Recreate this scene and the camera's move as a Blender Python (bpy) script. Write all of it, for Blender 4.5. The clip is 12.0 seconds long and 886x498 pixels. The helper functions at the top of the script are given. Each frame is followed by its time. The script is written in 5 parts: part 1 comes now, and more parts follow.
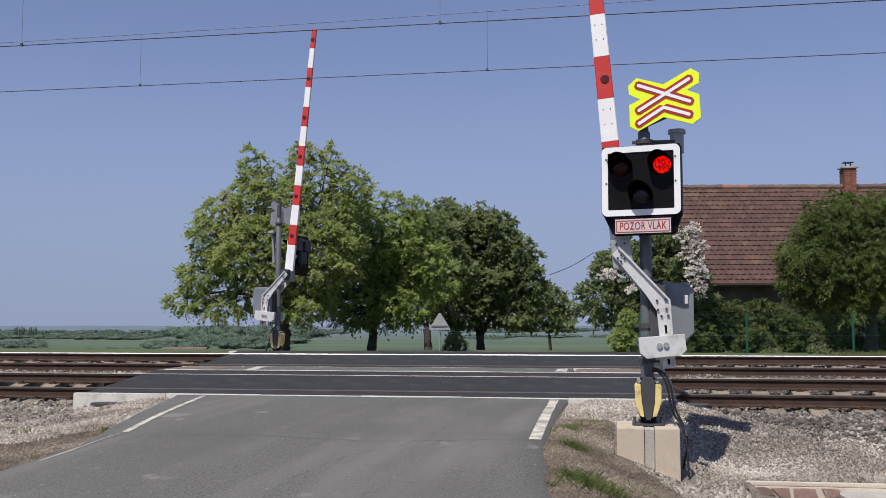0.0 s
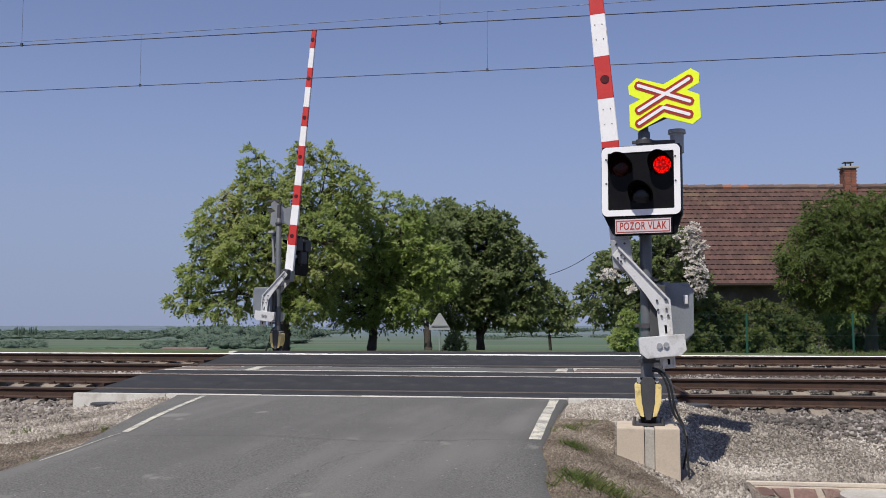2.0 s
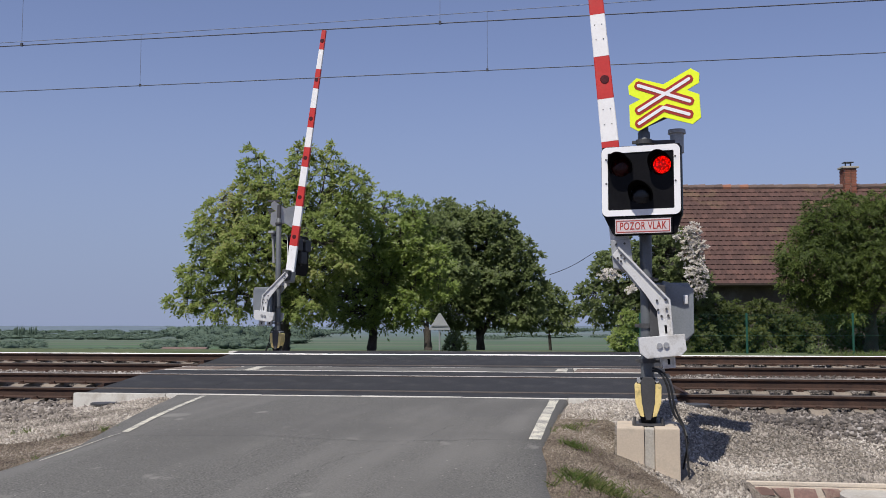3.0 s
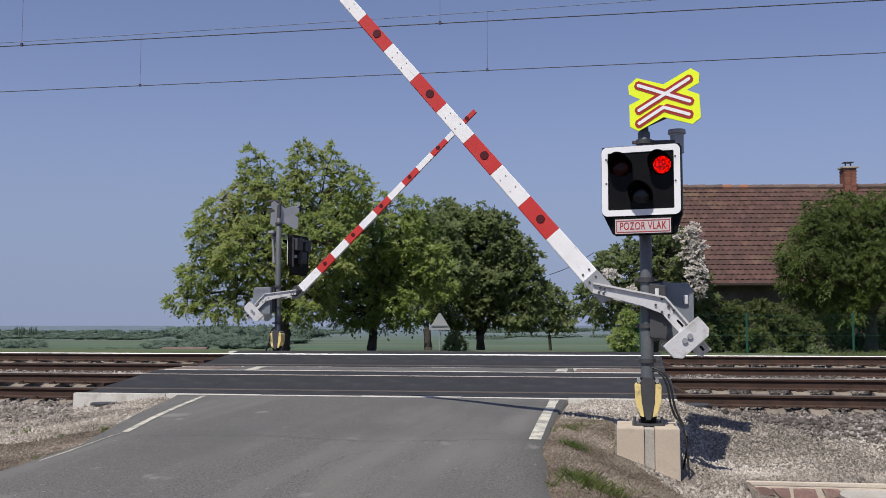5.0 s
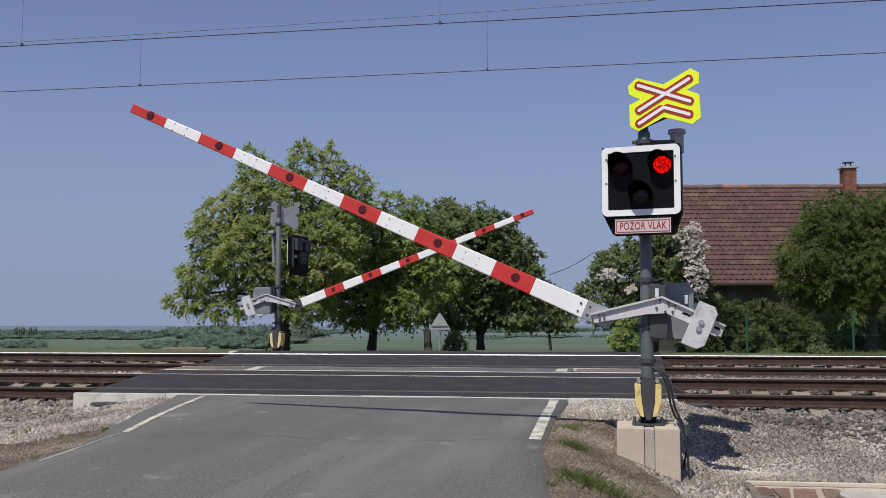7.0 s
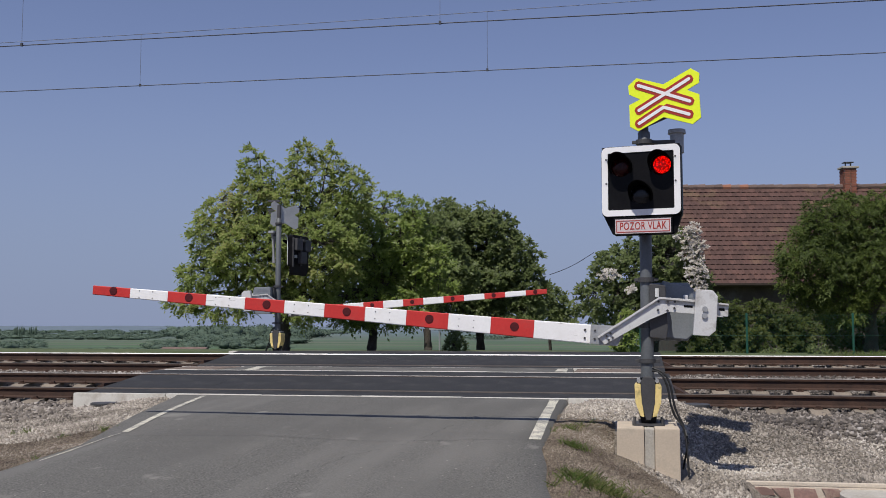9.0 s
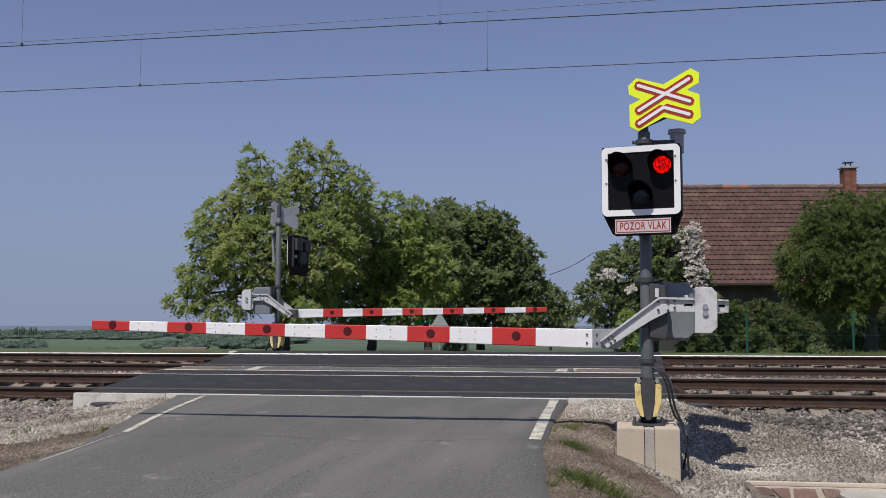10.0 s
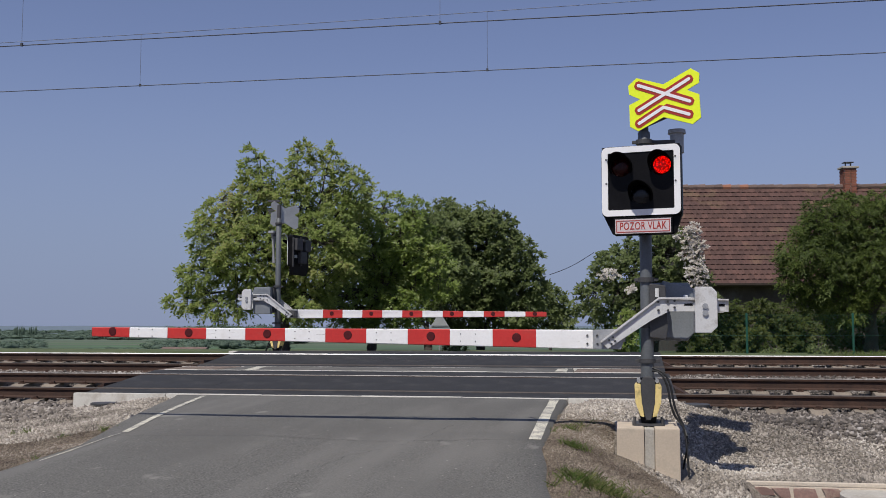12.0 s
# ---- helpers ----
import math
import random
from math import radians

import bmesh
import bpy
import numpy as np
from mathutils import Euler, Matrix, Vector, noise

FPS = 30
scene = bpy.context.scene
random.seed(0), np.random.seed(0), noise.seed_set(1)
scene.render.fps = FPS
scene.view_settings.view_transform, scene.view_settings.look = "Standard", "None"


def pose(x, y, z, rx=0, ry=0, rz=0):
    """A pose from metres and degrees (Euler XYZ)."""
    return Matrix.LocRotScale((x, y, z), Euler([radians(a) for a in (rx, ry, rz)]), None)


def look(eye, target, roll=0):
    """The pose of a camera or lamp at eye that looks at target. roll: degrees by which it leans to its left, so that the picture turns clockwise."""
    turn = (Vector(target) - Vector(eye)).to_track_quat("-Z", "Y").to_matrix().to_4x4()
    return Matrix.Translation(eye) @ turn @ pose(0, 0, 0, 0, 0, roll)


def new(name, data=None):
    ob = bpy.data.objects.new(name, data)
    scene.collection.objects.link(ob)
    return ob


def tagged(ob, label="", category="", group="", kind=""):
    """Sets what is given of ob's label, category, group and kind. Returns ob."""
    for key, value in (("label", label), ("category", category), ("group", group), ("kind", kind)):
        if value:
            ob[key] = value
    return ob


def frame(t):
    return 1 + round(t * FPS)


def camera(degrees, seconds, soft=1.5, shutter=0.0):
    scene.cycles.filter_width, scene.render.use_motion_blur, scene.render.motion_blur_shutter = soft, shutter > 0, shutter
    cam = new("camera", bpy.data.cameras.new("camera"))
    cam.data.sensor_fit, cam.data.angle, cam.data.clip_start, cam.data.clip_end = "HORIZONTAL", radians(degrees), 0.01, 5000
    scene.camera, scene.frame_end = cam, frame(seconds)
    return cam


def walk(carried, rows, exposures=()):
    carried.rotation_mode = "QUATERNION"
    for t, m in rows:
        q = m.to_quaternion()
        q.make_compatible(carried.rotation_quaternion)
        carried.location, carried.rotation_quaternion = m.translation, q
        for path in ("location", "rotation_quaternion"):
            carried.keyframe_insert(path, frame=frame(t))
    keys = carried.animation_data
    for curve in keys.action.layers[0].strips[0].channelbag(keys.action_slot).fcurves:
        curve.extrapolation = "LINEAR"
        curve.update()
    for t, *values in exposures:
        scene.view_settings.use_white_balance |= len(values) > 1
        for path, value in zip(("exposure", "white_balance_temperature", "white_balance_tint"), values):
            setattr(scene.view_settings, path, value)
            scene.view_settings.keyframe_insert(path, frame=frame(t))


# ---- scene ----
cam = camera(47.06, 12.0, soft=0.9)
EYE, AIM = (0, 0, 1.6), (0, 18.0, 3.01)
walk(cam, [(0.0, look(EYE, AIM)), (12.0, look(EYE, AIM))], exposures=[(0.0, 0.12, 6500, 11), (3.0, 0.1, 6500, 11), (5.0, 0.05, 6500, 11), (9.0, -0.08, 6500, 11), (12.0, -0.11, 6500, 11)])

# ---- daylight ----
world = bpy.data.worlds.new("sky")
scene.world = world
world.use_nodes = True
wn, wl = world.node_tree.nodes, world.node_tree.links
sky = wn.new("ShaderNodeTexSky")
sky.sky_type, sky.sun_disc = "NISHITA", False
sky.sun_elevation, sky.sun_rotation = radians(58.5), radians(208.2)
sky.altitude, sky.air_density, sky.dust_density, sky.ozone_density = 200, 1.0, 0.25, 4.5
wn["Background"].inputs[1].default_value = 0.079
tint = wn.new("ShaderNodeMixRGB")
tint.blend_type, tint.inputs["Fac"].default_value = "MULTIPLY", 1.0
tint.inputs["Color2"].default_value = (1.34, 1.09, 1.2, 1)
wl.new(sky.outputs[0], tint.inputs["Color1"])
# summer haze low over the horizon
geo, sepz, low, haze = wn.new("ShaderNodeTexCoord"), wn.new("ShaderNodeSeparateXYZ"), wn.new("ShaderNodeMapRange"), wn.new("ShaderNodeMixRGB")
wl.new(geo.outputs["Generated"], sepz.inputs[0])
wl.new(sepz.outputs["Z"], low.inputs[0])
low.interpolation_type = "SMOOTHSTEP"
low.inputs[1].default_value, low.inputs[2].default_value = 0.0, 0.3
low.inputs[3].default_value, low.inputs[4].default_value = 0.92, 0.22
haze.inputs["Color2"].default_value = (2.95, 3.82, 5.9, 1)
wl.new(low.outputs[0], haze.inputs["Fac"])
wl.new(tint.outputs[0], haze.inputs["Color1"])
wl.new(haze.outputs[0], wn["Background"].inputs[0])
sun = new("sun", bpy.data.lights.new("sun", "SUN"))
sun.data.energy, sun.data.angle, sun.data.color = 4.3, radians(0.53), (1.0, 0.95, 0.87)
sun.matrix_world = look((-5.8, -10.8, 20), (0, 0, 0))

# ---- materials ----
MATS = {}


def mat(name, col, col2=None, rough=0.7, metal=0.0, scale=4.0, fine=40.0, bump=0.2, bump_dist=0.01, contrast=(0.35, 0.65), rand=0.0, stain=None, stain_scale=1.2, spec=0.5, scuff=None, piece=0.0):
    """A surface of two colours mixed by coarse and fine noise, with relief, and optional stains."""
    if name in MATS:
        return MATS[name]
    m = bpy.data.materials.new(name)
    m.use_nodes = True
    n, l = m.node_tree.nodes, m.node_tree.links
    b = n["Principled BSDF"]
    col2 = col2 or tuple(c * 0.75 for c in col)
    tc = n.new("ShaderNodeTexCoord")
    a, f = n.new("ShaderNodeTexNoise"), n.new("ShaderNodeTexNoise")
    a.inputs["Scale"].default_value, a.inputs["Detail"].default_value = scale, 6
    f.inputs["Scale"].default_value, f.inputs["Detail"].default_value = fine, 4
    add = n.new("ShaderNodeMath")
    add.operation = "MULTIPLY_ADD"
    add.inputs[1].default_value = 0.5
    half = n.new("ShaderNodeMath")
    half.operation = "MULTIPLY"
    half.inputs[1].default_value = 0.5
    ramp = n.new("ShaderNodeValToRGB")
    ramp.color_ramp.elements[0].position, ramp.color_ramp.elements[1].position = contrast
    ramp.color_ramp.elements[0].color, ramp.color_ramp.elements[1].color = (*col2, 1), (*col, 1)
    for t in (a, f):
        l.new(tc.outputs["Object"], t.inputs["Vector"])
    l.new(a.outputs["Fac"], half.inputs[0])
    l.new(f.outputs["Fac"], add.inputs[0])
    l.new(half.outputs[0], add.inputs[2])
    l.new(add.outputs[0], ramp.inputs["Fac"])
    out = ramp.outputs["Color"]
    if stain:
        s, r, x = n.new("ShaderNodeTexNoise"), n.new("ShaderNodeMapRange"), n.new("ShaderNodeMixRGB")
        s.inputs["Scale"].default_value, s.inputs["Detail"].default_value = stain_scale, 8
        s.inputs["Roughness"].default_value = 0.7
        r.inputs[1].default_value, r.inputs[2].default_value = 0.52, 0.68
        x.inputs["Color2"].default_value = (*stain, 1)
        l.new(tc.outputs["Object"], s.inputs["Vector"])
        l.new(s.outputs["Fac"], r.inputs[0])
        l.new(r.outputs[0], x.inputs["Fac"])
        l.new(out, x.inputs["Color1"])
        out = x.outputs["Color"]
    if scuff:
        colour, stretch, lo, hi = scuff
        mp, s, r, x = n.new("ShaderNodeMapping"), n.new("ShaderNodeTexNoise"), n.new("ShaderNodeMapRange"), n.new("ShaderNodeMixRGB")
        mp.inputs["Scale"].default_value = stretch
        s.inputs["Scale"].default_value, s.inputs["Detail"].default_value, s.inputs["Roughness"].default_value = 1.0, 5, 0.65
        r.inputs[1].default_value, r.inputs[2].default_value = lo, hi
        x.inputs["Color2"].default_value = (*colour, 1)
        l.new(tc.outputs["Object"], mp.inputs[0])
        l.new(mp.outputs[0], s.inputs["Vector"])
        l.new(s.outputs["Fac"], r.inputs[0])
        l.new(r.outputs[0], x.inputs["Fac"])
        l.new(out, x.inputs["Color1"])
        out = x.outputs["Color"]
    if piece:
        hs, gp, mr = n.new("ShaderNodeHueSaturation"), n.new("ShaderNodeNewGeometry"), n.new("ShaderNodeMapRange")
        mr.inputs[3].default_value, mr.inputs[4].default_value = 1 - piece, 1 + piece
        l.new(gp.outputs["Random Per Island"], mr.inputs[0])
        l.new(mr.outputs[0], hs.inputs["Value"])
        l.new(out, hs.inputs["Color"])
        out = hs.outputs["Color"]
    if rand:
        hs, oi, mr = n.new("ShaderNodeHueSaturation"), n.new("ShaderNodeObjectInfo"), n.new("ShaderNodeMapRange")
        mr.inputs[3].default_value, mr.inputs[4].default_value = 1 - rand, 1 + rand
        l.new(oi.outputs["Random"], mr.inputs[0])
        l.new(mr.outputs[0], hs.inputs["Value"])
        l.new(out, hs.inputs["Color"])
        out = hs.outputs["Color"]
    l.new(out, b.inputs["Base Color"])
    b.inputs["Roughness"].default_value, b.inputs["Metallic"].default_value = rough, metal
    b.inputs["Specular IOR Level"].default_value = spec
    if bump:
        bp = n.new("ShaderNodeBump")
        bp.inputs["Strength"].default_value, bp.inputs["Distance"].default_value = bump, bump_dist
        l.new(f.outputs["Fac"], bp.inputs["Height"])
        l.new(bp.outputs[0], b.inputs["Normal"])
    MATS[name] = m
    return m


def island_mat(name, cols, rough=0.8, translucent=0.0, noise_scale=0.5):
    """Small loose pieces (leaves, stones): colour by piece, drifting slowly over the thing."""
    m = bpy.data.materials.new(name)
    m.use_nodes = True
    n, l = m.node_tree.nodes, m.node_tree.links
    b = n["Principled BSDF"]
    g, ramp, tc, ns = n.new("ShaderNodeNewGeometry"), n.new("ShaderNodeValToRGB"), n.new("ShaderNodeTexCoord"), n.new("ShaderNodeTexNoise")
    ns.inputs["Scale"].default_value = noise_scale
    mx = n.new("ShaderNodeMath")
    mx.operation = "MULTIPLY_ADD"
    mx.inputs[1].default_value = 0.6
    sub = n.new("ShaderNodeMath")
    sub.operation = "MULTIPLY_ADD"
    sub.inputs[1].default_value, sub.inputs[2].default_value = 1.2, -0.4
    l.new(tc.outputs["Object"], ns.inputs["Vector"])
    l.new(ns.outputs["Fac"], sub.inputs[0])
    l.new(g.outputs["Random Per Island"], mx.inputs[0])
    l.new(sub.outputs[0], mx.inputs[2])
    l.new(mx.outputs[0], ramp.inputs["Fac"])
    els = ramp.color_ramp.elements
    while len(els) < len(cols):
        els.new(0.5)
    for i, c in enumerate(cols):
        els[i].position, els[i].color = i / (len(cols) - 1), (*c, 1)
    l.new(ramp.outputs["Color"], b.inputs["Base Color"])
    b.inputs["Roughness"].default_value = rough
    if translucent:
        b.inputs["Specular IOR Level"].default_value = 0.45 if rough < 0.45 else 0.25
        t, x = n.new("ShaderNodeBsdfTranslucent"), n.new("ShaderNodeMixShader")
        x.inputs[0].default_value = translucent
        l.new(ramp.outputs["Color"], t.inputs["Color"])
        l.new(b.outputs[0], x.inputs[1])
        l.new(t.outputs[0], x.inputs[2])
        l.new(x.outputs[0], n["Material Output"].inputs["Surface"])
    MATS[name] = m
    return m


def glow_mat(name, col, strength):
    """Light-emitting diodes: bright dots on a dimmer glowing ground."""
    m = bpy.data.materials.new(name)
    m.use_nodes = True
    n, l = m.node_tree.nodes, m.node_tree.links
    n.remove(n["Principled BSDF"])
    e, v, tc, mr = n.new("ShaderNodeEmission"), n.new("ShaderNodeTexVoronoi"), n.new("ShaderNodeTexCoord"), n.new("ShaderNodeMapRange")
    v.inputs["Scale"].default_value = 42
    mr.inputs[1].default_value, mr.inputs[2].default_value = 0.15, 0.6
    mr.inputs[3].default_value, mr.inputs[4].default_value = strength * 2.2, strength * 0.4
    e.inputs["Color"].default_value = (*col, 1)
    l.new(tc.outputs["Object"], v.inputs["Vector"])
    l.new(v.outputs["Distance"], mr.inputs[0])
    l.new(mr.outputs[0], e.inputs["Strength"])
    l.new(e.outputs[0], n["Material Output"].inputs["Surface"])
    MATS[name] = m
    return m


def lens_mat(name, tint, body, clear):
    """Tinted lens glass: part of the light goes through, the rest is gloss and body colour."""
    m = bpy.data.materials.new(name)
    m.use_nodes = True
    n, l = m.node_tree.nodes, m.node_tree.links
    b, t, x = n["Principled BSDF"], n.new("ShaderNodeBsdfTransparent"), n.new("ShaderNodeMixShader")
    b.inputs["Base Color"].default_value, b.inputs["Roughness"].default_value = (*body, 1), 0.16
    t.inputs["Color"].default_value = (*tint, 1)
    x.inputs[0].default_value = clear
    l.new(b.outputs[0], x.inputs[1])
    l.new(t.outputs[0], x.inputs[2])
    l.new(x.outputs[0], n["Material Output"].inputs["Surface"])
    MATS[name] = m
    return m


def asphalt_mat():
    """Old rolled asphalt: grit that shows singly, paler wheel tracks along the road, patches and small pale chips."""
    m = bpy.data.materials.new("asphalt")
    m.use_nodes = True
    n, l = m.node_tree.nodes, m.node_tree.links
    b, tc = n["Principled BSDF"], n.new("ShaderNodeTexCoord")

    def noisy(scale, detail, stretch, turn=0.0):
        mp, t = n.new("ShaderNodeMapping"), n.new("ShaderNodeTexNoise")
        mp.inputs["Scale"].default_value, mp.inputs["Rotation"].default_value = stretch, (0, 0, radians(turn))
        t.inputs["Scale"].default_value, t.inputs["Detail"].default_value = scale, detail
        l.new(tc.outputs["Object"], mp.inputs[0]), l.new(mp.outputs[0], t.inputs["Vector"])
        return t.outputs["Fac"]

    def blend(fac, lo, hi, a, colour):
        r, x = n.new("ShaderNodeMapRange"), n.new("ShaderNodeMixRGB")
        r.inputs[1].default_value, r.inputs[2].default_value = lo, hi
        x.inputs["Color2"].default_value = (*colour, 1)
        l.new(fac, r.inputs[0]), l.new(r.outputs[0], x.inputs["Fac"])
        if isinstance(a, tuple):
            x.inputs["Color1"].default_value = (*a, 1)
        else:
            l.new(a, x.inputs["Color1"])
        return x.outputs["Color"]

    grit = noisy(64, 4, (1, 1, 1))
    c = blend(grit, 0.34, 0.68, (0.058, 0.056, 0.05), (0.168, 0.163, 0.147))
    c = blend(noisy(2.4, 6, (1, 0.6, 1), 35), 0.66, 0.72, c, (0.2, 0.193, 0.172))
    c = blend(noisy(1.0, 5, (1.9, 0.2, 1), 12), 0.48, 0.74, c, (0.15, 0.145, 0.131))
    c = blend(noisy(0.7, 6, (1, 0.8, 1), 20), 0.5, 0.8, c, (0.095, 0.092, 0.083))
    v = n.new("ShaderNodeTexVoronoi")
    v.inputs["Scale"].default_value = 7
    l.new(tc.outputs["Object"], v.inputs["Vector"])
    c = blend(v.outputs["Distance"], 0.07, 0.045, c, (0.34, 0.32, 0.28))
    l.new(c, b.inputs["Base Color"])
    b.inputs["Roughness"].default_value = 0.9
    bp = n.new("ShaderNodeBump")
    bp.inputs["Strength"].default_value, bp.inputs["Distance"].default_value = 0.45, 0.006
    l.new(grit, bp.inputs["Height"]), l.new(bp.outputs[0], b.inputs["Normal"])
    MATS["asphalt"] = m
    return m


ASPHALT = asphalt_mat()
RUBBER = mat("deck_rubber", (0.027, 0.027, 0.028), (0.016, 0.016, 0.017), 0.78, scale=2, fine=60, bump=0.3, rand=0.04, stain=(0.05, 0.048, 0.046), stain_scale=2.5)
SEAM = mat("crack_seam", (0.045, 0.045, 0.045), (0.028, 0.028, 0.028), 0.9, scale=6, fine=60, bump=0.2)
CONCRETE = mat("concrete", (0.5, 0.47, 0.41), (0.33, 0.31, 0.27), 0.9, scale=2.5, fine=50, bump=0.4, stain=(0.3, 0.26, 0.2), stain_scale=2)
PALECONC = mat("pale_beam_concrete", (0.66, 0.64, 0.58), (0.52, 0.5, 0.45), 0.9, scale=4, fine=60, bump=0.3, stain=(0.4, 0.36, 0.3), stain_scale=2.2)
MORTAR = mat("pale_mortar", (0.64, 0.56, 0.45), (0.5, 0.43, 0.35), 0.95, scale=5, fine=50, bump=0.5)
BLOCK = mat("foundation_concrete", (0.56, 0.47, 0.36), (0.47, 0.395, 0.305), 0.9, scale=3, fine=60, bump=0.15, stain=(0.36, 0.31, 0.25), stain_scale=3)
SLEEPER = mat("sleeper_concrete", (0.29, 0.245, 0.19), (0.14, 0.115, 0.09), 0.95, scale=3, fine=60, bump=0.4, rand=0.15)
RUST = mat("rusty_rail", (0.085, 0.045, 0.03), (0.034, 0.021, 0.016), 0.85, 0.2, scale=6, fine=70, bump=0.4)
# polished steel with its sun glare put into a near-white, half-diffuse base
SHINE = mat("glare_white_steel", (0.8, 0.8, 0.8), (0.66, 0.66, 0.66), 0.45, 0.45, scale=3, fine=30, bump=0.05)
HALF = mat("half_polished_steel", (0.32, 0.31, 0.3), (0.2, 0.19, 0.18), 0.5, 0.6, scale=4, fine=30, bump=0.1)
DULL = mat("worn_rail_steel", (0.1, 0.085, 0.075), (0.05, 0.04, 0.035), 0.75, 0.1, scale=4, fine=30, bump=0.1)
PAINT = mat("road_paint", (0.62, 0.59, 0.48), (0.2, 0.195, 0.185), 0.85, scale=6, fine=60, bump=0.3, contrast=(0.4, 0.56))
FILL = mat("gravel_fill", (0.26, 0.205, 0.165), (0.07, 0.052, 0.042), 0.95, scale=9, fine=28, bump=1.0, bump_dist=0.03, contrast=(0.36, 0.62))
GALV = mat("galvanised_steel", (0.4, 0.41, 0.42), (0.3, 0.31, 0.32), 0.5, 0.35, scale=5, fine=60, bump=0.08, stain=(0.42, 0.4, 0.37), stain_scale=5)
POSTGREY = mat("grey_painted_post", (0.13, 0.142, 0.15), (0.095, 0.104, 0.11), 0.5, 0.1, scale=4, fine=50, bump=0.08)
BOXGREY = mat("grey_box_paint", (0.24, 0.26, 0.28), (0.18, 0.2, 0.215), 0.5, 0.2, scale=3, fine=50, bump=0.06)
WEIGHT = mat("counterweight_steel", (0.7, 0.7, 0.685), (0.6, 0.6, 0.59), 0.5, 0.2, scale=4, fine=60, bump=0.08, stain=(0.4, 0.38, 0.35), stain_scale=4)
BLACK = mat("black_housing", (0.008, 0.008, 0.009), (0.004, 0.004, 0.005), 0.45, scale=6, fine=60, bump=0.05, spec=0.12)
MATTEBLACK = mat("matte_black_hood", (0.006, 0.006, 0.006), (0.004, 0.004, 0.004), 0.95, scale=6, fine=60, bump=0.05, spec=0.0)
WHITE = mat("white_film", (0.88, 0.88, 0.88), (0.82, 0.82, 0.82), 0.45, scale=3, fine=50, bump=0.03)
BOOMWHITE = mat("boom_white", (0.9, 0.9, 0.89), (0.82, 0.81, 0.8), 0.5, scale=3, fine=40, bump=0.08, stain=(0.78, 0.765, 0.74), stain_scale=5, scuff=((0.22, 0.2, 0.18), (3.5, 8, 55), 0.66, 0.72))
BOOMRED = mat("boom_red", (0.6, 0.036, 0.03), (0.5, 0.028, 0.024), 0.5, scale=3, fine=40, bump=0.08, stain=(0.5, 0.05, 0.04), stain_scale=6, scuff=((0.3, 0.12, 0.1), (3.5, 8, 55), 0.68, 0.74))
REFLECT = mat("reflector_red", (0.1, 0.006, 0.006), (0.05, 0.003, 0.004), 0.4, scale=20, fine=80, bump=0.2)
FLUO = mat("fluorescent_yellow_green", (0.86, 1.0, 0.015), (0.8, 0.95, 0.015), 0.5, scale=3, fine=40, bump=0.02)
SIGNRED = mat("sign_red", (0.4, 0.026, 0.014), (0.34, 0.022, 0.012), 0.5, scale=3, fine=40, bump=0.02)
SIGNBACK = mat("sign_back_aluminium", (0.48, 0.5, 0.5), (0.4, 0.41, 0.41), 0.55, 0.3, scale=3, fine=40, bump=0.05)
YELLOW = mat("guard_yellow", (0.8, 0.64, 0.27), (0.7, 0.54, 0.2), 0.55, scale=5, fine=50, bump=0.08, stain=(0.3, 0.24, 0.1), stain_scale=6)
DARKGREY = mat("dark_grey_cast", (0.07, 0.07, 0.072), (0.045, 0.045, 0.047), 0.6, 0.1, scale=5, fine=60, bump=0.1)
CABLE = mat("black_cable", (0.012, 0.012, 0.012), None, 0.5, scale=9, fine=50, bump=0.05)
COPPER = mat("weathered_wire", (0.07, 0.075, 0.09), None, 0.6, 0.3, scale=9, fine=50, bump=0.0)
PALEWIRE = mat("weathered_carrier_wire", (0.15, 0.16, 0.19), None, 0.6, 0.3, scale=9, fine=50, bump=0.0)
BARK = mat("bark", (0.1, 0.085, 0.07), (0.045, 0.038, 0.03), 0.95, scale=4, fine=30, bump=0.8, bump_dist=0.03)
TILE = mat("roof_tile", (0.11, 0.054, 0.042), (0.068, 0.036, 0.03), 0.85, scale=1.0, fine=25, bump=0.3, rand=0.12, piece=0.24, stain=(0.12, 0.085, 0.045), stain_scale=0.5)
RIDGE = mat("ridge_tile", (0.19, 0.13, 0.11), (0.1, 0.07, 0.06), 0.85, scale=2, fine=25, bump=0.3, rand=0.3)
NEWTILE = mat("new_orange_tile", (0.34, 0.15, 0.09), (0.24, 0.1, 0.06), 0.85, scale=3, fine=25, bump=0.2)
WALLBROWN = mat("dark_brown_wall", (0.085, 0.068, 0.052), (0.045, 0.037, 0.03), 0.95, scale=1.5, fine=30, bump=0.4, stain=(0.1, 0.095, 0.085), stain_scale=0.9)
DARKWOOD = mat("dark_wood", (0.06, 0.045, 0.035), (0.035, 0.026, 0.02), 0.85, scale=3, fine=30, bump=0.3)
BRICK = mat("chimney_brick", (0.3, 0.12, 0.075), (0.19, 0.075, 0.05), 0.9, scale=4, fine=30, bump=0.4, rand=0.2)
FENCEGREEN = mat("fence_green", (0.012, 0.09, 0.055), (0.01, 0.06, 0.04), 0.5, scale=4, fine=40, bump=0.05)
STONEWALL = mat("wall_stone", (0.3, 0.185, 0.155), (0.21, 0.14, 0.12), 0.9, scale=6, fine=40, bump=0.4, rand=0.25, stain=(0.42, 0.33, 0.26), stain_scale=4)
WALNUT = island_mat("walnut_leaves", [(0.165, 0.22, 0.06), (0.245, 0.315, 0.088), (0.33, 0.39, 0.12), (0.41, 0.38, 0.165)], 0.52, 0.56, 0.6)
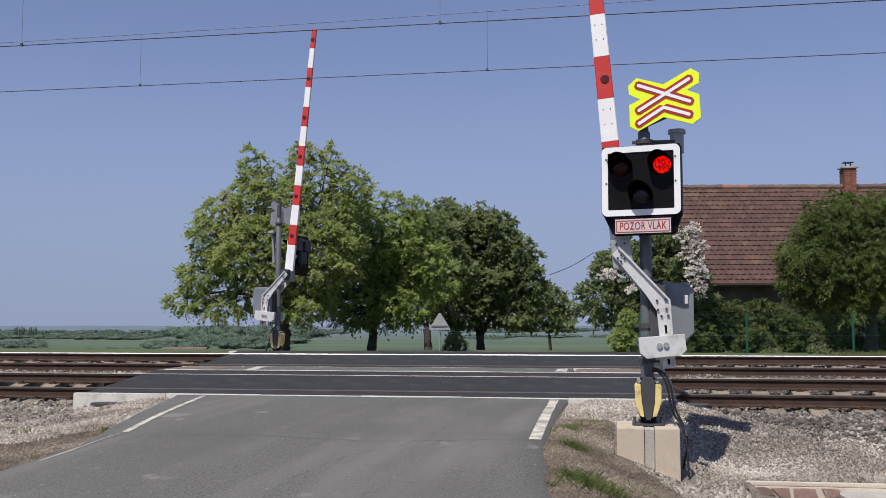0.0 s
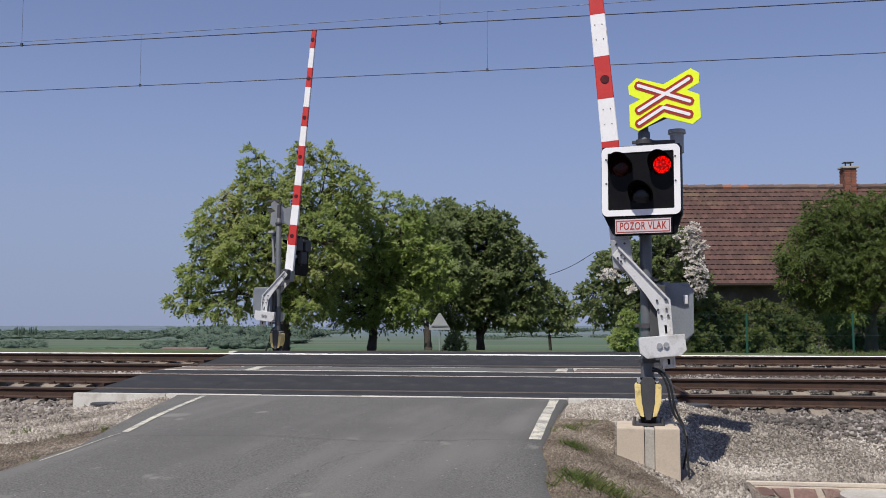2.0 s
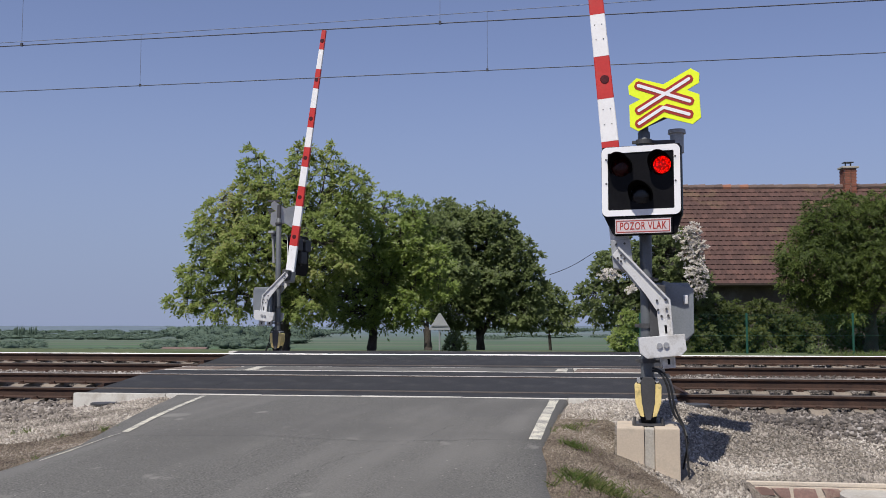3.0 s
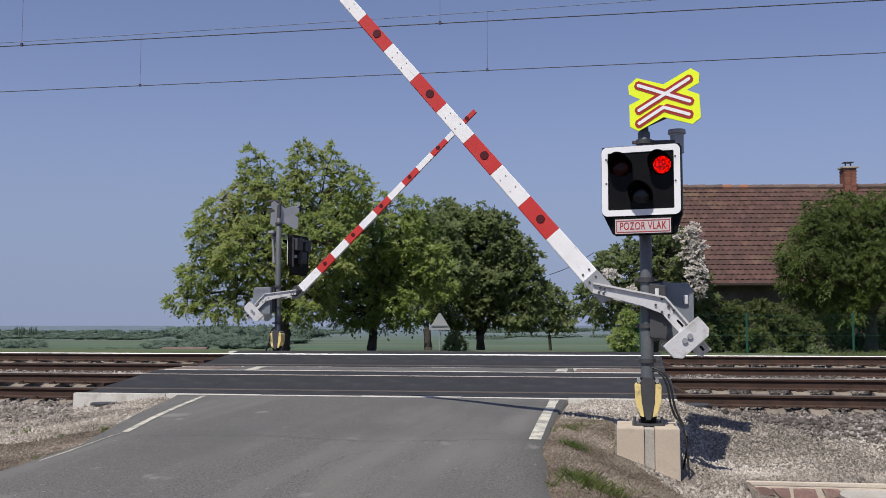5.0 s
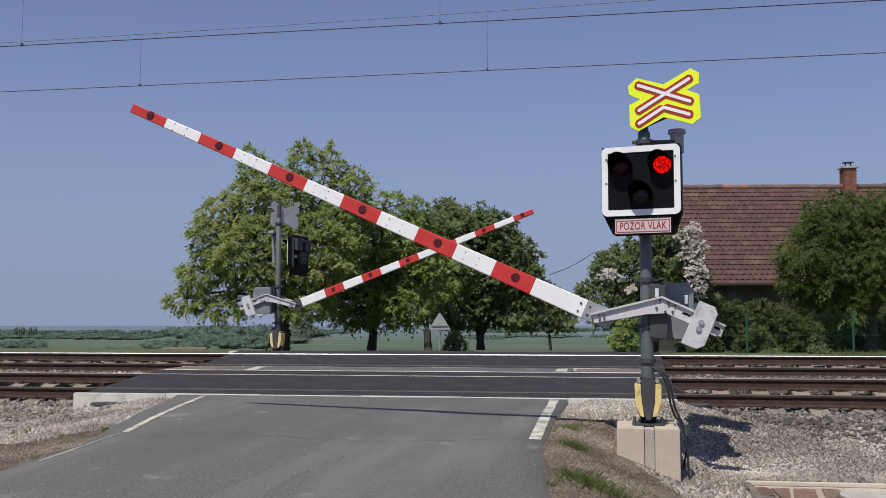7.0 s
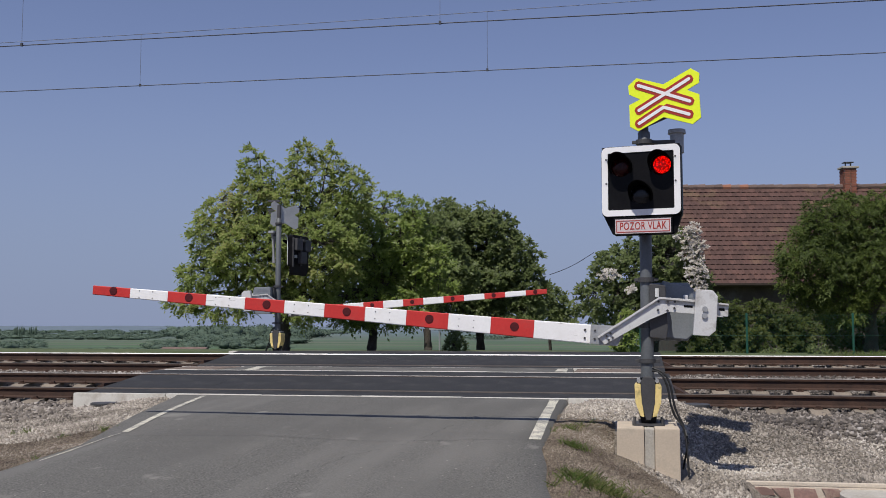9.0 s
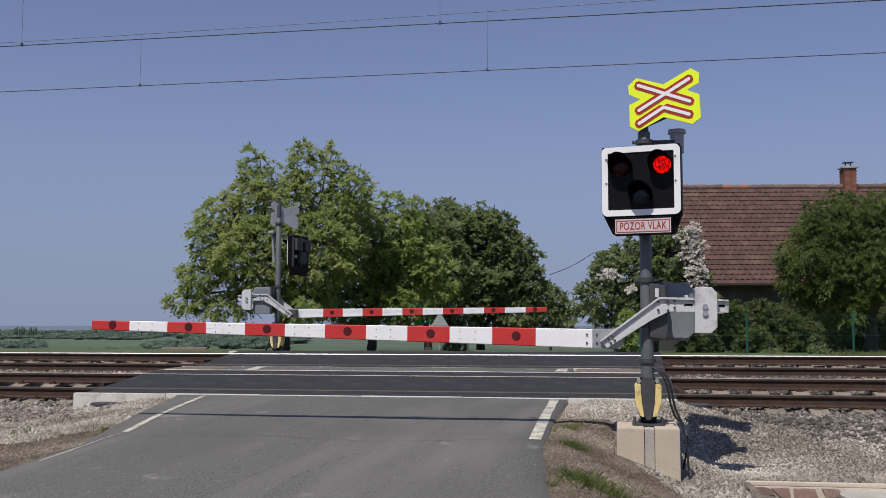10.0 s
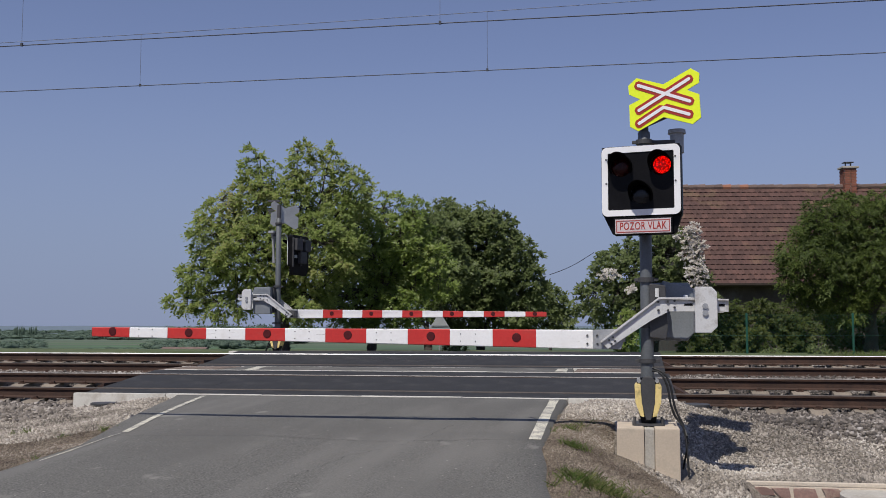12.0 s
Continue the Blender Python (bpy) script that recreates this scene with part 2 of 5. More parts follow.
WALNUTGREEN = island_mat("green_walnut_leaves", [(0.14, 0.2, 0.05), (0.22, 0.3, 0.07), (0.29, 0.37, 0.09), (0.38, 0.42, 0.15)], 0.44, 0.56, 0.6)
DARKLEAF = island_mat("dark_leaves", [(0.09, 0.12, 0.045), (0.16, 0.205, 0.075), (0.22, 0.265, 0.105)], 0.46, 0.5, 0.6)
# leaves of the added hedge, coloured dark in place of shade
SHADELEAF = island_mat("shrub_leaves", [(0.033, 0.052, 0.012), (0.068, 0.096, 0.021), (0.12, 0.142, 0.034)], 0.5, 0.4, 0.8)
YEWLEAF = island_mat("yew_needles", [(0.036, 0.058, 0.013), (0.075, 0.108, 0.022), (0.155, 0.2, 0.042)], 0.55, 0.4, 0.7)
GARDENLEAF = island_mat("garden_shrub_leaves", [(0.03, 0.046, 0.012), (0.07, 0.096, 0.022), (0.15, 0.17, 0.042)], 0.5, 0.45, 0.8)
BLOSSOM = island_mat("blossom", [(0.42, 0.37, 0.33), (0.64, 0.6, 0.54), (0.8, 0.77, 0.71)], 0.7, 0.3, 1.0)
GRASSBLADE = island_mat("grass_blades", [(0.06, 0.115, 0.022), (0.1, 0.155, 0.035), (0.17, 0.18, 0.065), (0.3, 0.245, 0.14)], 0.8, 0.3, 1.5)
BALLAST = island_mat("ballast_stone", [(0.026, 0.023, 0.02), (0.075, 0.064, 0.056), (0.19, 0.165, 0.143), (0.5, 0.46, 0.42)], 0.9, 0.0, 0.9)
SOIL = island_mat("soil_crumbs", [(0.055, 0.041, 0.03), (0.12, 0.094, 0.07), (0.2, 0.165, 0.125), (0.38, 0.335, 0.28)], 0.95, 0.0, 1.3)
LEFTSTONE = island_mat("coarse_stone", [(0.045, 0.037, 0.031), (0.14, 0.12, 0.1), (0.27, 0.238, 0.205), (0.5, 0.46, 0.415)], 0.9, 0.0, 0.9)
GRAVEL = island_mat("pale_gravel", [(0.075, 0.064, 0.052), (0.225, 0.198, 0.166), (0.385, 0.345, 0.295), (0.62, 0.575, 0.51)], 0.9, 0.0, 0.9)
# far foliage: air haze mixed into the base greens, dull and slightly blue
FARLEAF = island_mat("hazed_far_leaves", [(0.052, 0.084, 0.06), (0.062, 0.096, 0.066), (0.076, 0.112, 0.074)], 0.8, 0.0, 0.02)

# ---- mesh helpers ----
CROSS = pose(0, 16.2, 0, 0, 0, -10)      # x along the track, y across it


def finish(name, bm, material, smooth=False):
    bmesh.ops.recalc_face_normals(bm, faces=bm.faces)
    me = bpy.data.meshes.new(name)
    bm.to_mesh(me)
    bm.free()
    if smooth:
        me.shade_smooth()
        me.set_sharp_from_angle(angle=radians(40))
    me.materials.append(material)
    return me


def part(name, bm, material, parent=None, label="", m=None, smooth=False):
    ob = new(name, finish(name, bm, material, smooth) if isinstance(bm, bmesh.types.BMesh) else bm)
    ob.parent = parent
    if m is not None:
        ob.matrix_local = m
    return tagged(ob, label) if label else ob


def thing(name, m, label, category, group="", kind=""):
    ob = new(name)
    ob.empty_display_size = 0.2
    ob.matrix_world = m
    return tagged(ob, label, category, group, kind)


def prism(bm, pts, a, b, axis="y", bevel=0.0):
    """A polygon (u, v) drawn out from a to b along an axis."""
    put = {"y": lambda p, t: (p[0], t, p[1]), "x": lambda p, t: (t, p[0], p[1]), "z": lambda p, t: (p[0], p[1], t)}[axis]
    lo, hi = [bm.verts.new(put(p, a)) for p in pts], [bm.verts.new(put(p, b)) for p in pts]
    k = len(pts)
    fs = [bm.faces.new(lo), bm.faces.new(hi[::-1])] + [bm.faces.new((lo[i], hi[i], hi[(i + 1) % k], lo[(i + 1) % k])) for i in range(k)]
    if bevel:
        es = list({e for f in fs for e in f.edges})
        bmesh.ops.bevel(bm, geom=es, offset=bevel, segments=2, affect="EDGES", profile=0.7)
    return bm


def box(bm, x0, x1, y0, y1, z0, z1, bevel=0.0):
    return prism(bm, [(x0, z0), (x1, z0), (x1, z1), (x0, z1)], y0, y1, "y", bevel)


def tube(bm, pts, radii, seg=10, cap=True):
    """A round bar through points, with a radius at each."""
    pts = [Vector(p) for p in pts]
    rings = []
    for i, p in enumerate(pts):
        d = (pts[min(i + 1, len(pts) - 1)] - pts[max(i - 1, 0)]).normalized()
        q = d.to_track_quat("Z", "Y").to_matrix()
        rings.append([bm.verts.new(p + q @ Vector((radii[i] * math.cos(2 * math.pi * j / seg), radii[i] * math.sin(2 * math.pi * j / seg), 0))) for j in range(seg)])
    for r0, r1 in zip(rings, rings[1:]):
        for j in range(seg):
            bm.faces.new((r0[j], r0[(j + 1) % seg], r1[(j + 1) % seg], r1[j]))
    if cap:
        bm.faces.new(rings[0][::-1]), bm.faces.new(rings[-1])
    return bm


def rounded(w, h, r, seg=6):
    """A rectangle w by h about the origin with round corners."""
    out = []
    for cx, cy, a in ((w / 2 - r, h / 2 - r, 0), (-w / 2 + r, h / 2 - r, 90), (-w / 2 + r, -h / 2 + r, 180), (w / 2 - r, -h / 2 + r, 270)):
        out += [(cx + r * math.cos(radians(a + 90 * i / seg)), cy + r * math.sin(radians(a + 90 * i / seg))) for i in range(seg + 1)]
    return out


def ring_plate(bm, outer, inner, y0, y1):
    """A frame between two outlines of equal count, from y0 to y1."""
    k = len(outer)
    v = [[bm.verts.new((p[0], y, p[1])) for p in o] for o in (outer, inner) for y in (y0, y1)]
    for a, b in ((0, 1), (2, 3), (0, 2), (1, 3)):
        for i in range(k):
            bm.faces.new((v[a][i], v[a][(i + 1) % k], v[b][(i + 1) % k], v[b][i]))
    return bm


def circle(r, k, cx=0.0, cz=0.0, start=0.0):
    return [(cx + r * math.cos(start + 2 * math.pi * i / k), cz + r * math.sin(start + 2 * math.pi * i / k)) for i in range(k)]


def raw_mesh(name, verts, faces, material):
    """A mesh straight from arrays; faces all of one size."""
    me = bpy.data.meshes.new(name)
    verts, faces = np.asarray(verts, np.float32), np.asarray(faces, np.int32)
    me.vertices.add(len(verts))
    me.vertices.foreach_set("co", verts.ravel())
    k = faces.shape[1]
    me.loops.add(faces.size)
    me.loops.foreach_set("vertex_index", faces.ravel())
    me.polygons.add(len(faces))
    me.polygons.foreach_set("loop_start", np.arange(0, faces.size, k, dtype=np.int32))
    me.update(calc_edges=True)
    me.validate()
    me.materials.append(material)
    return me


# ---- ground, one sheet to the horizon ----
def lerp(v, xs, ys):
    return np.interp(v, xs, ys)


def road_z(d):
    return lerp(d, [-40, -16, -12, -8, -6, -4, -1.45, 6, 7.5, 12, 25, 60, 120], [-0.3, 0.0, 0.13, 0.37, 0.47, 0.55, 0.602, 1.09, 1.06, 0.92, 0.5, -1.2, -4.5])


def road_edges(d):
    return (lerp(d, [-40, -16, -9, -6.5, -4.5, -1.4, 2, 6, 12, 40], [-3.0, -2.6, -2.5, -2.55, -3.05, -3.85, -4.3, -4.5, -4.2, -4.0]),
            lerp(d, [-40, -16, -9, -6, -1.4, 6, 12, 40], [3.4, 2.95, 2.37, 2.05, 2.03, 1.85, 1.9, 2.2]))


def ground_z(s, d):
    s, d = np.asarray(s, float), np.asarray(d, float)
    bed = 0.445 + 0.075 * (np.clip(d, -2.3, 6.0) + 0.75) - 0.02 * np.clip((d + 1.7) / 0.3, 0, 1)
    rz, (le, re) = road_z(d), road_edges(d)
    left = rz - 0.04 - 0.09 * np.clip(le - s, 0, 3) - 0.012 * np.clip(le - s - 3, 0, 30)
    kx = np.clip((s - re - 0.15 - 0.45 * np.clip((d + 5.1) / 1.0, 0, 1)) / 1.2, 0, 1)
    right = (rz - 0.03) * (1 - kx) + (lerp(d, [-16, -9, -5.5, -4.9, -4.4, -3.9, -2.7, -2.0], [-0.1, -0.08, 0.0, 0.025, 0.01, -0.01, 0.23, 0.41]) - 0.012 * np.clip(s - 4, 0, 30)) * kx
    near = np.where(s < 0, left, right)
    near = np.where((s > le) & (s < re), rz - 0.04, near)
    out = np.where(s < 0, le - s, s - re)
    bed = np.where(d < -1.3, np.maximum(bed, rz - np.where(s < 0, 0.01, -0.022) - np.where(s < 0, 0.125 * np.clip(out, 0, 9), 0.025 * np.clip(out, 0, 1.4) + 0.2 * np.clip(out - 1.4, 0, 9))), bed)
    bed = bed + np.where((s > 3) & (d < -1.2), 0.06 * np.clip(-(d + 1.2), 0, 1), 0)
    k = np.clip((d + 3.4) / 1.2, 0, 1)
    z = near * (1 - k) + np.where((s > le - 0.2) & (s < re + 0.2), rz - 0.06, bed) * k
    far = lerp(d, [6, 7, 9, 14, 22, 40, 80, 150, 300, 500, 1500, 2600, 3600, 4400, 4800], [0.92, 0.98, 0.98, 0.92, 0.8, 0.2, -1.8, -6, -9, -10, -9.5, -4, 6, 15, 13])
    z = np.where(d > 6, far, z)
    big = np.clip((d - 900) / 3000, 0, 1)
    z = z + big * (2.6 * np.sin(s / 620 + 1.0) + 1.8 * np.sin(s / 233 + d / 900) + 0.9 * np.sin(s / 101))
    z = z - 0.55 * np.clip((s - 4.0) / 0.3, 0, 1) * np.clip((-4.9 - d) / 0.2, 0, 1) * np.clip((d + 8.0) / 1.5, 0, 1)
    away = np.clip((np.abs(s) - 25) / 100, 0, 1) * np.clip(-d / 40 + 1, 0, 1)
    return z - 0.5 * away


def steps(pairs):
    out = []
    for a, b, st in pairs:
        out += list(np.arange(a, b, st))
    return np.array(out + [pairs[-1][1]])


gs = steps([(-4500, -500, 250), (-500, -60, 20), (-60, -14, 2), (-14, 12, 0.2), (12, 60, 2), (60, 500, 20), (500, 4500, 250)])
gd = steps([(-400, -60, 20), (-60, -18, 3), (-18, 12, 0.2), (12, 40, 1), (40, 160, 6), (160, 1000, 35), (1000, 4800, 120)])
S, D = np.meshgrid(gs, gd)
Z = ground_z(S, D)
wob = np.array([noise.noise((a * 1.3, b * 1.3, 0)) for a, b in zip(S.ravel(), D.ravel())]).reshape(S.shape)
near_road = (S > road_edges(D)[0] - 0.15) & (S < road_edges(D)[1] + 0.15)
Z = Z + np.where((np.abs(S) < 14) & (D < 12) & ~near_road, 0.035 * wob, 0)
nx = len(gs)
idx = np.arange(S.size).reshape(S.shape)
gf = np.stack([idx[:-1, :-1], idx[:-1, 1:], idx[1:, 1:], idx[1:, :-1]], -1).reshape(-1, 4)


def ground_at(s, d):
    """The height of the ground sheet itself, between its grid points."""
    s, d = np.asarray(s, float), np.asarray(d, float)
    i, j = np.clip(np.searchsorted(gs, s) - 1, 0, len(gs) - 2), np.clip(np.searchsorted(gd, d) - 1, 0, len(gd) - 2)
    u, v = (s - gs[i]) / (gs[i + 1] - gs[i]), (d - gd[j]) / (gd[j + 1] - gd[j])
    return (Z[j, i] * (1 - u) + Z[j, i + 1] * u) * (1 - v) + (Z[j + 1, i] * (1 - u) + Z[j + 1, i + 1] * u) * v


def ground_material():
    """Gravel painted dark for the shade between its stones, dry earth and grass on the verges, crops and meadows far
    off, hills with haze in their colour.
    """
    m = bpy.data.materials.new("ground")
    m.use_nodes = True
    n, l = m.node_tree.nodes, m.node_tree.links
    b = n["Principled BSDF"]
    b.inputs["Roughness"].default_value = 0.95
    tc, sep = n.new("ShaderNodeTexCoord"), n.new("ShaderNodeSeparateXYZ")
    l.new(tc.outputs["Object"], sep.inputs[0])

    def noisy(scale, detail=6, stretch=None):
        t = n.new("ShaderNodeTexNoise")
        t.inputs["Scale"].default_value, t.inputs["Detail"].default_value = scale, detail
        src = tc.outputs["Object"]
        if stretch:
            mp = n.new("ShaderNodeMapping")
            mp.inputs["Scale"].default_value = stretch
            l.new(src, mp.inputs[0])
            src = mp.outputs[0]
        l.new(src, t.inputs["Vector"])
        return t.outputs["Fac"]

    def ramp(fac, cols, p0=0.35, p1=0.65):
        r = n.new("ShaderNodeValToRGB")
        els = r.color_ramp.elements
        while len(els) < len(cols):
            els.new(0.5)
        for i, c in enumerate(cols):
            els[i].position, els[i].color = p0 + (p1 - p0) * i / (len(cols) - 1), (*c, 1)
        l.new(fac, r.inputs["Fac"])
        return r.outputs["Color"]

    def span(sock, a, b2):
        r = n.new("ShaderNodeMapRange")
        r.inputs[1].default_value, r.inputs[2].default_value = a, b2
        l.new(sock, r.inputs[0])
        return r.outputs[0]

    def mix(fac, a, b2):
        x = n.new("ShaderNodeMixRGB")
        l.new(fac, x.inputs["Fac"]), l.new(a, x.inputs["Color1"]), l.new(b2, x.inputs["Color2"])
        return x.outputs["Color"]

    def wobbly(sock, amount):
        a = n.new("ShaderNodeMath")
        a.operation = "MULTIPLY_ADD"
        a.inputs[1].default_value = amount
        l.new(noisy(1.6), a.inputs[0]), l.new(sock, a.inputs[2])
        return a.outputs[0]

    # darker than the loose stones: shade in the gaps between them, put in as colour
    gravel = ramp(noisy(45), [(0.07, 0.06, 0.05), (0.17, 0.15, 0.125), (0.3, 0.27, 0.235)], 0.3, 0.7)
    earth = ramp(noisy(14), [(0.075, 0.057, 0.041), (0.135, 0.106, 0.08), (0.22, 0.18, 0.14)], 0.3, 0.7)
    meadow = ramp(noisy(0.9), [(0.045, 0.068, 0.024), (0.075, 0.098, 0.034), (0.115, 0.125, 0.052)], 0.3, 0.7)
    crops = ramp(noisy(1.0, 3, (0.0022, 0.012, 1)), [(0.05, 0.085, 0.05), (0.075, 0.135, 0.06), (0.055, 0.09, 0.05), (0.12, 0.13, 0.085), (0.07, 0.115, 0.06)], 0.32, 0.66)
    # distance haze is painted into the hills as a blue-grey base colour
    hazed_hills = ramp(noisy(1.0, 5, (0.004, 0.003, 1)), [(0.09, 0.125, 0.16), (0.12, 0.16, 0.195), (0.145, 0.185, 0.21)], 0.35, 0.65)
    bedding = ramp(noisy(30), [(0.07, 0.055, 0.045), (0.15, 0.125, 0.105), (0.24, 0.21, 0.185)], 0.3, 0.7)
    c = mix(span(wobbly(sep.outputs["Y"], 2.4), -3.6, -4.6), gravel, earth)
    c = mix(span(wobbly(sep.outputs["Y"], 0.9), -2.4, -1.7), c, bedding)
    c = mix(span(wobbly(sep.outputs["Y"], 3.0), 8.0, 10.5), c, meadow)
    c = mix(span(sep.outputs["Y"], 60, 160), c, crops)
    c = mix(span(sep.outputs["Y"], 800, 2500), c, hazed_hills)
    l.new(c, b.inputs["Base Color"])
    bp = n.new("ShaderNodeBump")
    bp.inputs["Strength"].default_value, bp.inputs["Distance"].default_value = 0.5, 0.02
    l.new(noisy(40), bp.inputs["Height"])
    l.new(bp.outputs[0], b.inputs["Normal"])
    return m


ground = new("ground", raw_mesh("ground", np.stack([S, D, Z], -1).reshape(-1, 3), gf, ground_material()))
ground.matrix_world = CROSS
tagged(ground, "gravel shoulder, dry verge and far green fields", "ground", kind="structure")


def strip(name, d0, d1, left, right, lift, material, label, nd=60, ns=24, wavy=0.0, zf=road_z, rim_drop=0.07):
    """A sheet on the road's profile between two edges, with a downturned rim."""
    ds = np.linspace(d0, d1, nd)
    vs, fs = [], []
    for i, d in enumerate(ds):
        l0, r0 = left(d) + wavy * noise.noise((d * 1.1, 1, 0)), right(d) + wavy * noise.noise((d * 1.1, 5, 0))
        for j in range(ns + 1):
            s = l0 + (r0 - l0) * j / ns
            if rim_drop and j in (1, ns - 1):
                s = l0 + 0.03 if j == 1 else r0 - 0.03
            rim = j in (0, ns)
            vs.append((s, d, float(zf(d)) + lift - (rim_drop if rim else 0) + 0.012 * noise.noise((s * 0.8, d * 0.8, 3))))
    for i in range(nd - 1):
        for j in range(ns):
            a = i * (ns + 1) + j
            fs.append((a, a + 1, a + ns + 2, a + ns + 1))
    ob = new(name, raw_mesh(name, vs, fs, material))
    ob.data.shade_smooth()
    ob.matrix_world = CROSS
    return tagged(ob, label, "road", kind="structure")


strip("road", -30, -1.375, lambda d: float(road_edges(d)[0]), lambda d: float(road_edges(d)[1]), 0.0, ASPHALT, "worn grey asphalt road with patched surface", 180, 30, 0.035)
strip("road_beyond", 5.42, 60, lambda d: float(road_edges(d)[0]), lambda d: float(road_edges(d)[1]), 0.02, ASPHALT, "grey asphalt road falling away past the tracks", 60, 16)


def marking(name, d0, d1, s0, s1, w, zf=road_z, lift=0.005):
    """A painted line with ragged edges."""
    ob = strip(name, d0, d1, lambda d: s0 + (s1 - s0) * (d - d0) / (d1 - d0) - w / 2, lambda d: s0 + (s1 - s0) * (d - d0) / (d1 - d0) + w / 2, lift, PAINT, "worn white painted edge line", 40, 3, 0.012, zf, 0.0)
    return ob


def crack(name, pts, w):
    """A sealed crack: a thin ragged dark seam over the asphalt."""
    vs, fs = [], []
    n = 60
    for i in range(n):
        t = i / (n - 1) * (len(pts) - 1)
        k = min(int(t), len(pts) - 2)
        f = t - k
        s, d = (pts[k][q] * (1 - f) + pts[k + 1][q] * f for q in (0, 1))
        s, d = s + 0.05 * noise.noise((i * 0.35, len(vs) * 0.01, 2)), d + 0.07 * noise.noise((i * 0.3, 9, 2))
        e = w * (0.6 + 0.8 * abs(noise.noise((i * 0.5, 4, 4))))
        z = float(road_z(d)) + 0.012 * noise.noise((s * 0.8, d * 0.8, 3)) + 0.004
        vs += [(s - e * 0.3, d - e, z), (s + e * 0.3, d + e, z)]
        if i:
            b = 2 * i
            fs.append((b - 2, b - 1, b + 1, b))
    ob = new(name, raw_mesh(name, vs, fs, SEAM))
    ob.matrix_world = CROSS
    return tagged(ob, "thin dark crack across the worn asphalt", "road crack", kind="structure")


crack("road_crack", [(-2.6, -5.9), (-1.0, -5.75), (0.4, -5.9), (1.9, -5.6)], 0.006)
crack("road_crack", [(0.1, -7.9), (0.3, -6.8), (0.75, -5.9), (0.9, -4.6)], 0.007)
marking("road_marking_right", -5.6, -1.45, 1.925, 1.85, 0.125)
marking("road_marking_left", -5.6, -1.5, -2.5, -3.36, 0.075)
marking("road_marking_left_worn", -7.4, -5.7, -2.42, -2.5, 0.014)

# ---- railway ----
TRACKS = ((0.0, 0.663, 0.105), (4.0, 0.905, 0.113))      # centre, low rail top, slope across


def rail_z(k, d):
    c, z, t = TRACKS[k]
    return z + (d - c + 0.75) * t


def rail_profile():
    half = [(0.0, -0.172), (0.075, -0.172), (0.075, -0.16), (0.012, -0.14), (0.009, -0.05), (0.034, -0.04), (0.036, -0.012)]
    return [(x, z) for x, z in half[1:]] + [(-x, z) for x, z in half[:0:-1]]


def build_track(k):
    c, z, t = TRACKS[k]
    root = thing("railway_track", CROSS, "rusty steel rails on concrete sleepers in stone ballast", "railway track", "railway tracks")
    for side in (-0.75, 0.75):
        d, top = c + side, rail_z(k, c + side)
        bm = bmesh.new()
        prism(bm, [(d + x, top + zz) for x, zz in rail_profile()], -160, 160, "x")
        r = part("rail", bm, RUST, root)
        bm = prism(bmesh.new(), [(d - 0.036, top - 0.0119), (d + 0.036, top - 0.0119), (d + 0.03, top - 0.004), (d - 0.03, top - 0.004)], -160, 160, "x")
        # far track's high rail takes the glare-white steel on its head edges too
        part("rail_head", bm, SHINE if side > 0 and k else DULL, r)
        w = 0.029 if k else 0.024
        bm = prism(bmesh.new(), [(d - w, top - 0.004), (d + w, top - 0.004), (d + w - 0.003, top), (d - w + 0.003, top)], -160, 160, "x")
        part("running_surface", bm, DULL if side < 0 else (SHINE if k else HALF), r, "polished steel running surface" if side > 0 else "dull steel running surface")
    bm = bmesh.new()
    prism(bm, [(-1.15, -0.2), (1.15, -0.2), (1.15, -0.03), (0.95, 0.02), (0.55, 0.02), (0.4, -0.03), (-0.4, -0.03), (-0.55, 0.02), (-0.95, 0.02), (-1.15, -0.03)], -0.13, 0.13, "x", 0.012)
    sl = finish("sleeper", bm, SLEEPER)
    bm = bmesh.new()
    box(bm, -0.06, 0.06, -0.13, 0.13, 0.0, 0.02, 0.004)
    box(bm, -0.03, 0.03, -0.12, -0.08, 0.02, 0.055, 0.006)
    box(bm, -0.03, 0.03, 0.08, 0.12, 0.02, 0.055, 0.006)
    clip = finish("rail_clip", bm, RUST)
    tilt = math.degrees(math.atan(t))
    for i in range(-40, 41):
        s = i * 0.6 + 0.1 + 0.17 * k
        if -5.4 < s < 3.4:
            continue
        ob = part("sleeper", sl, None, root, m=pose(s, c, rail_z(k, c) - 0.2, tilt, 0, random.uniform(-0.5, 0.5)))
        if abs(s) < 12:
            for side in (-0.75, 0.75):
                part("rail_clip", clip, None, root, m=pose(s, c + side, rail_z(k, c + side) - 0.185, tilt, 0, 0))
    return root


build_track(0), build_track(1)


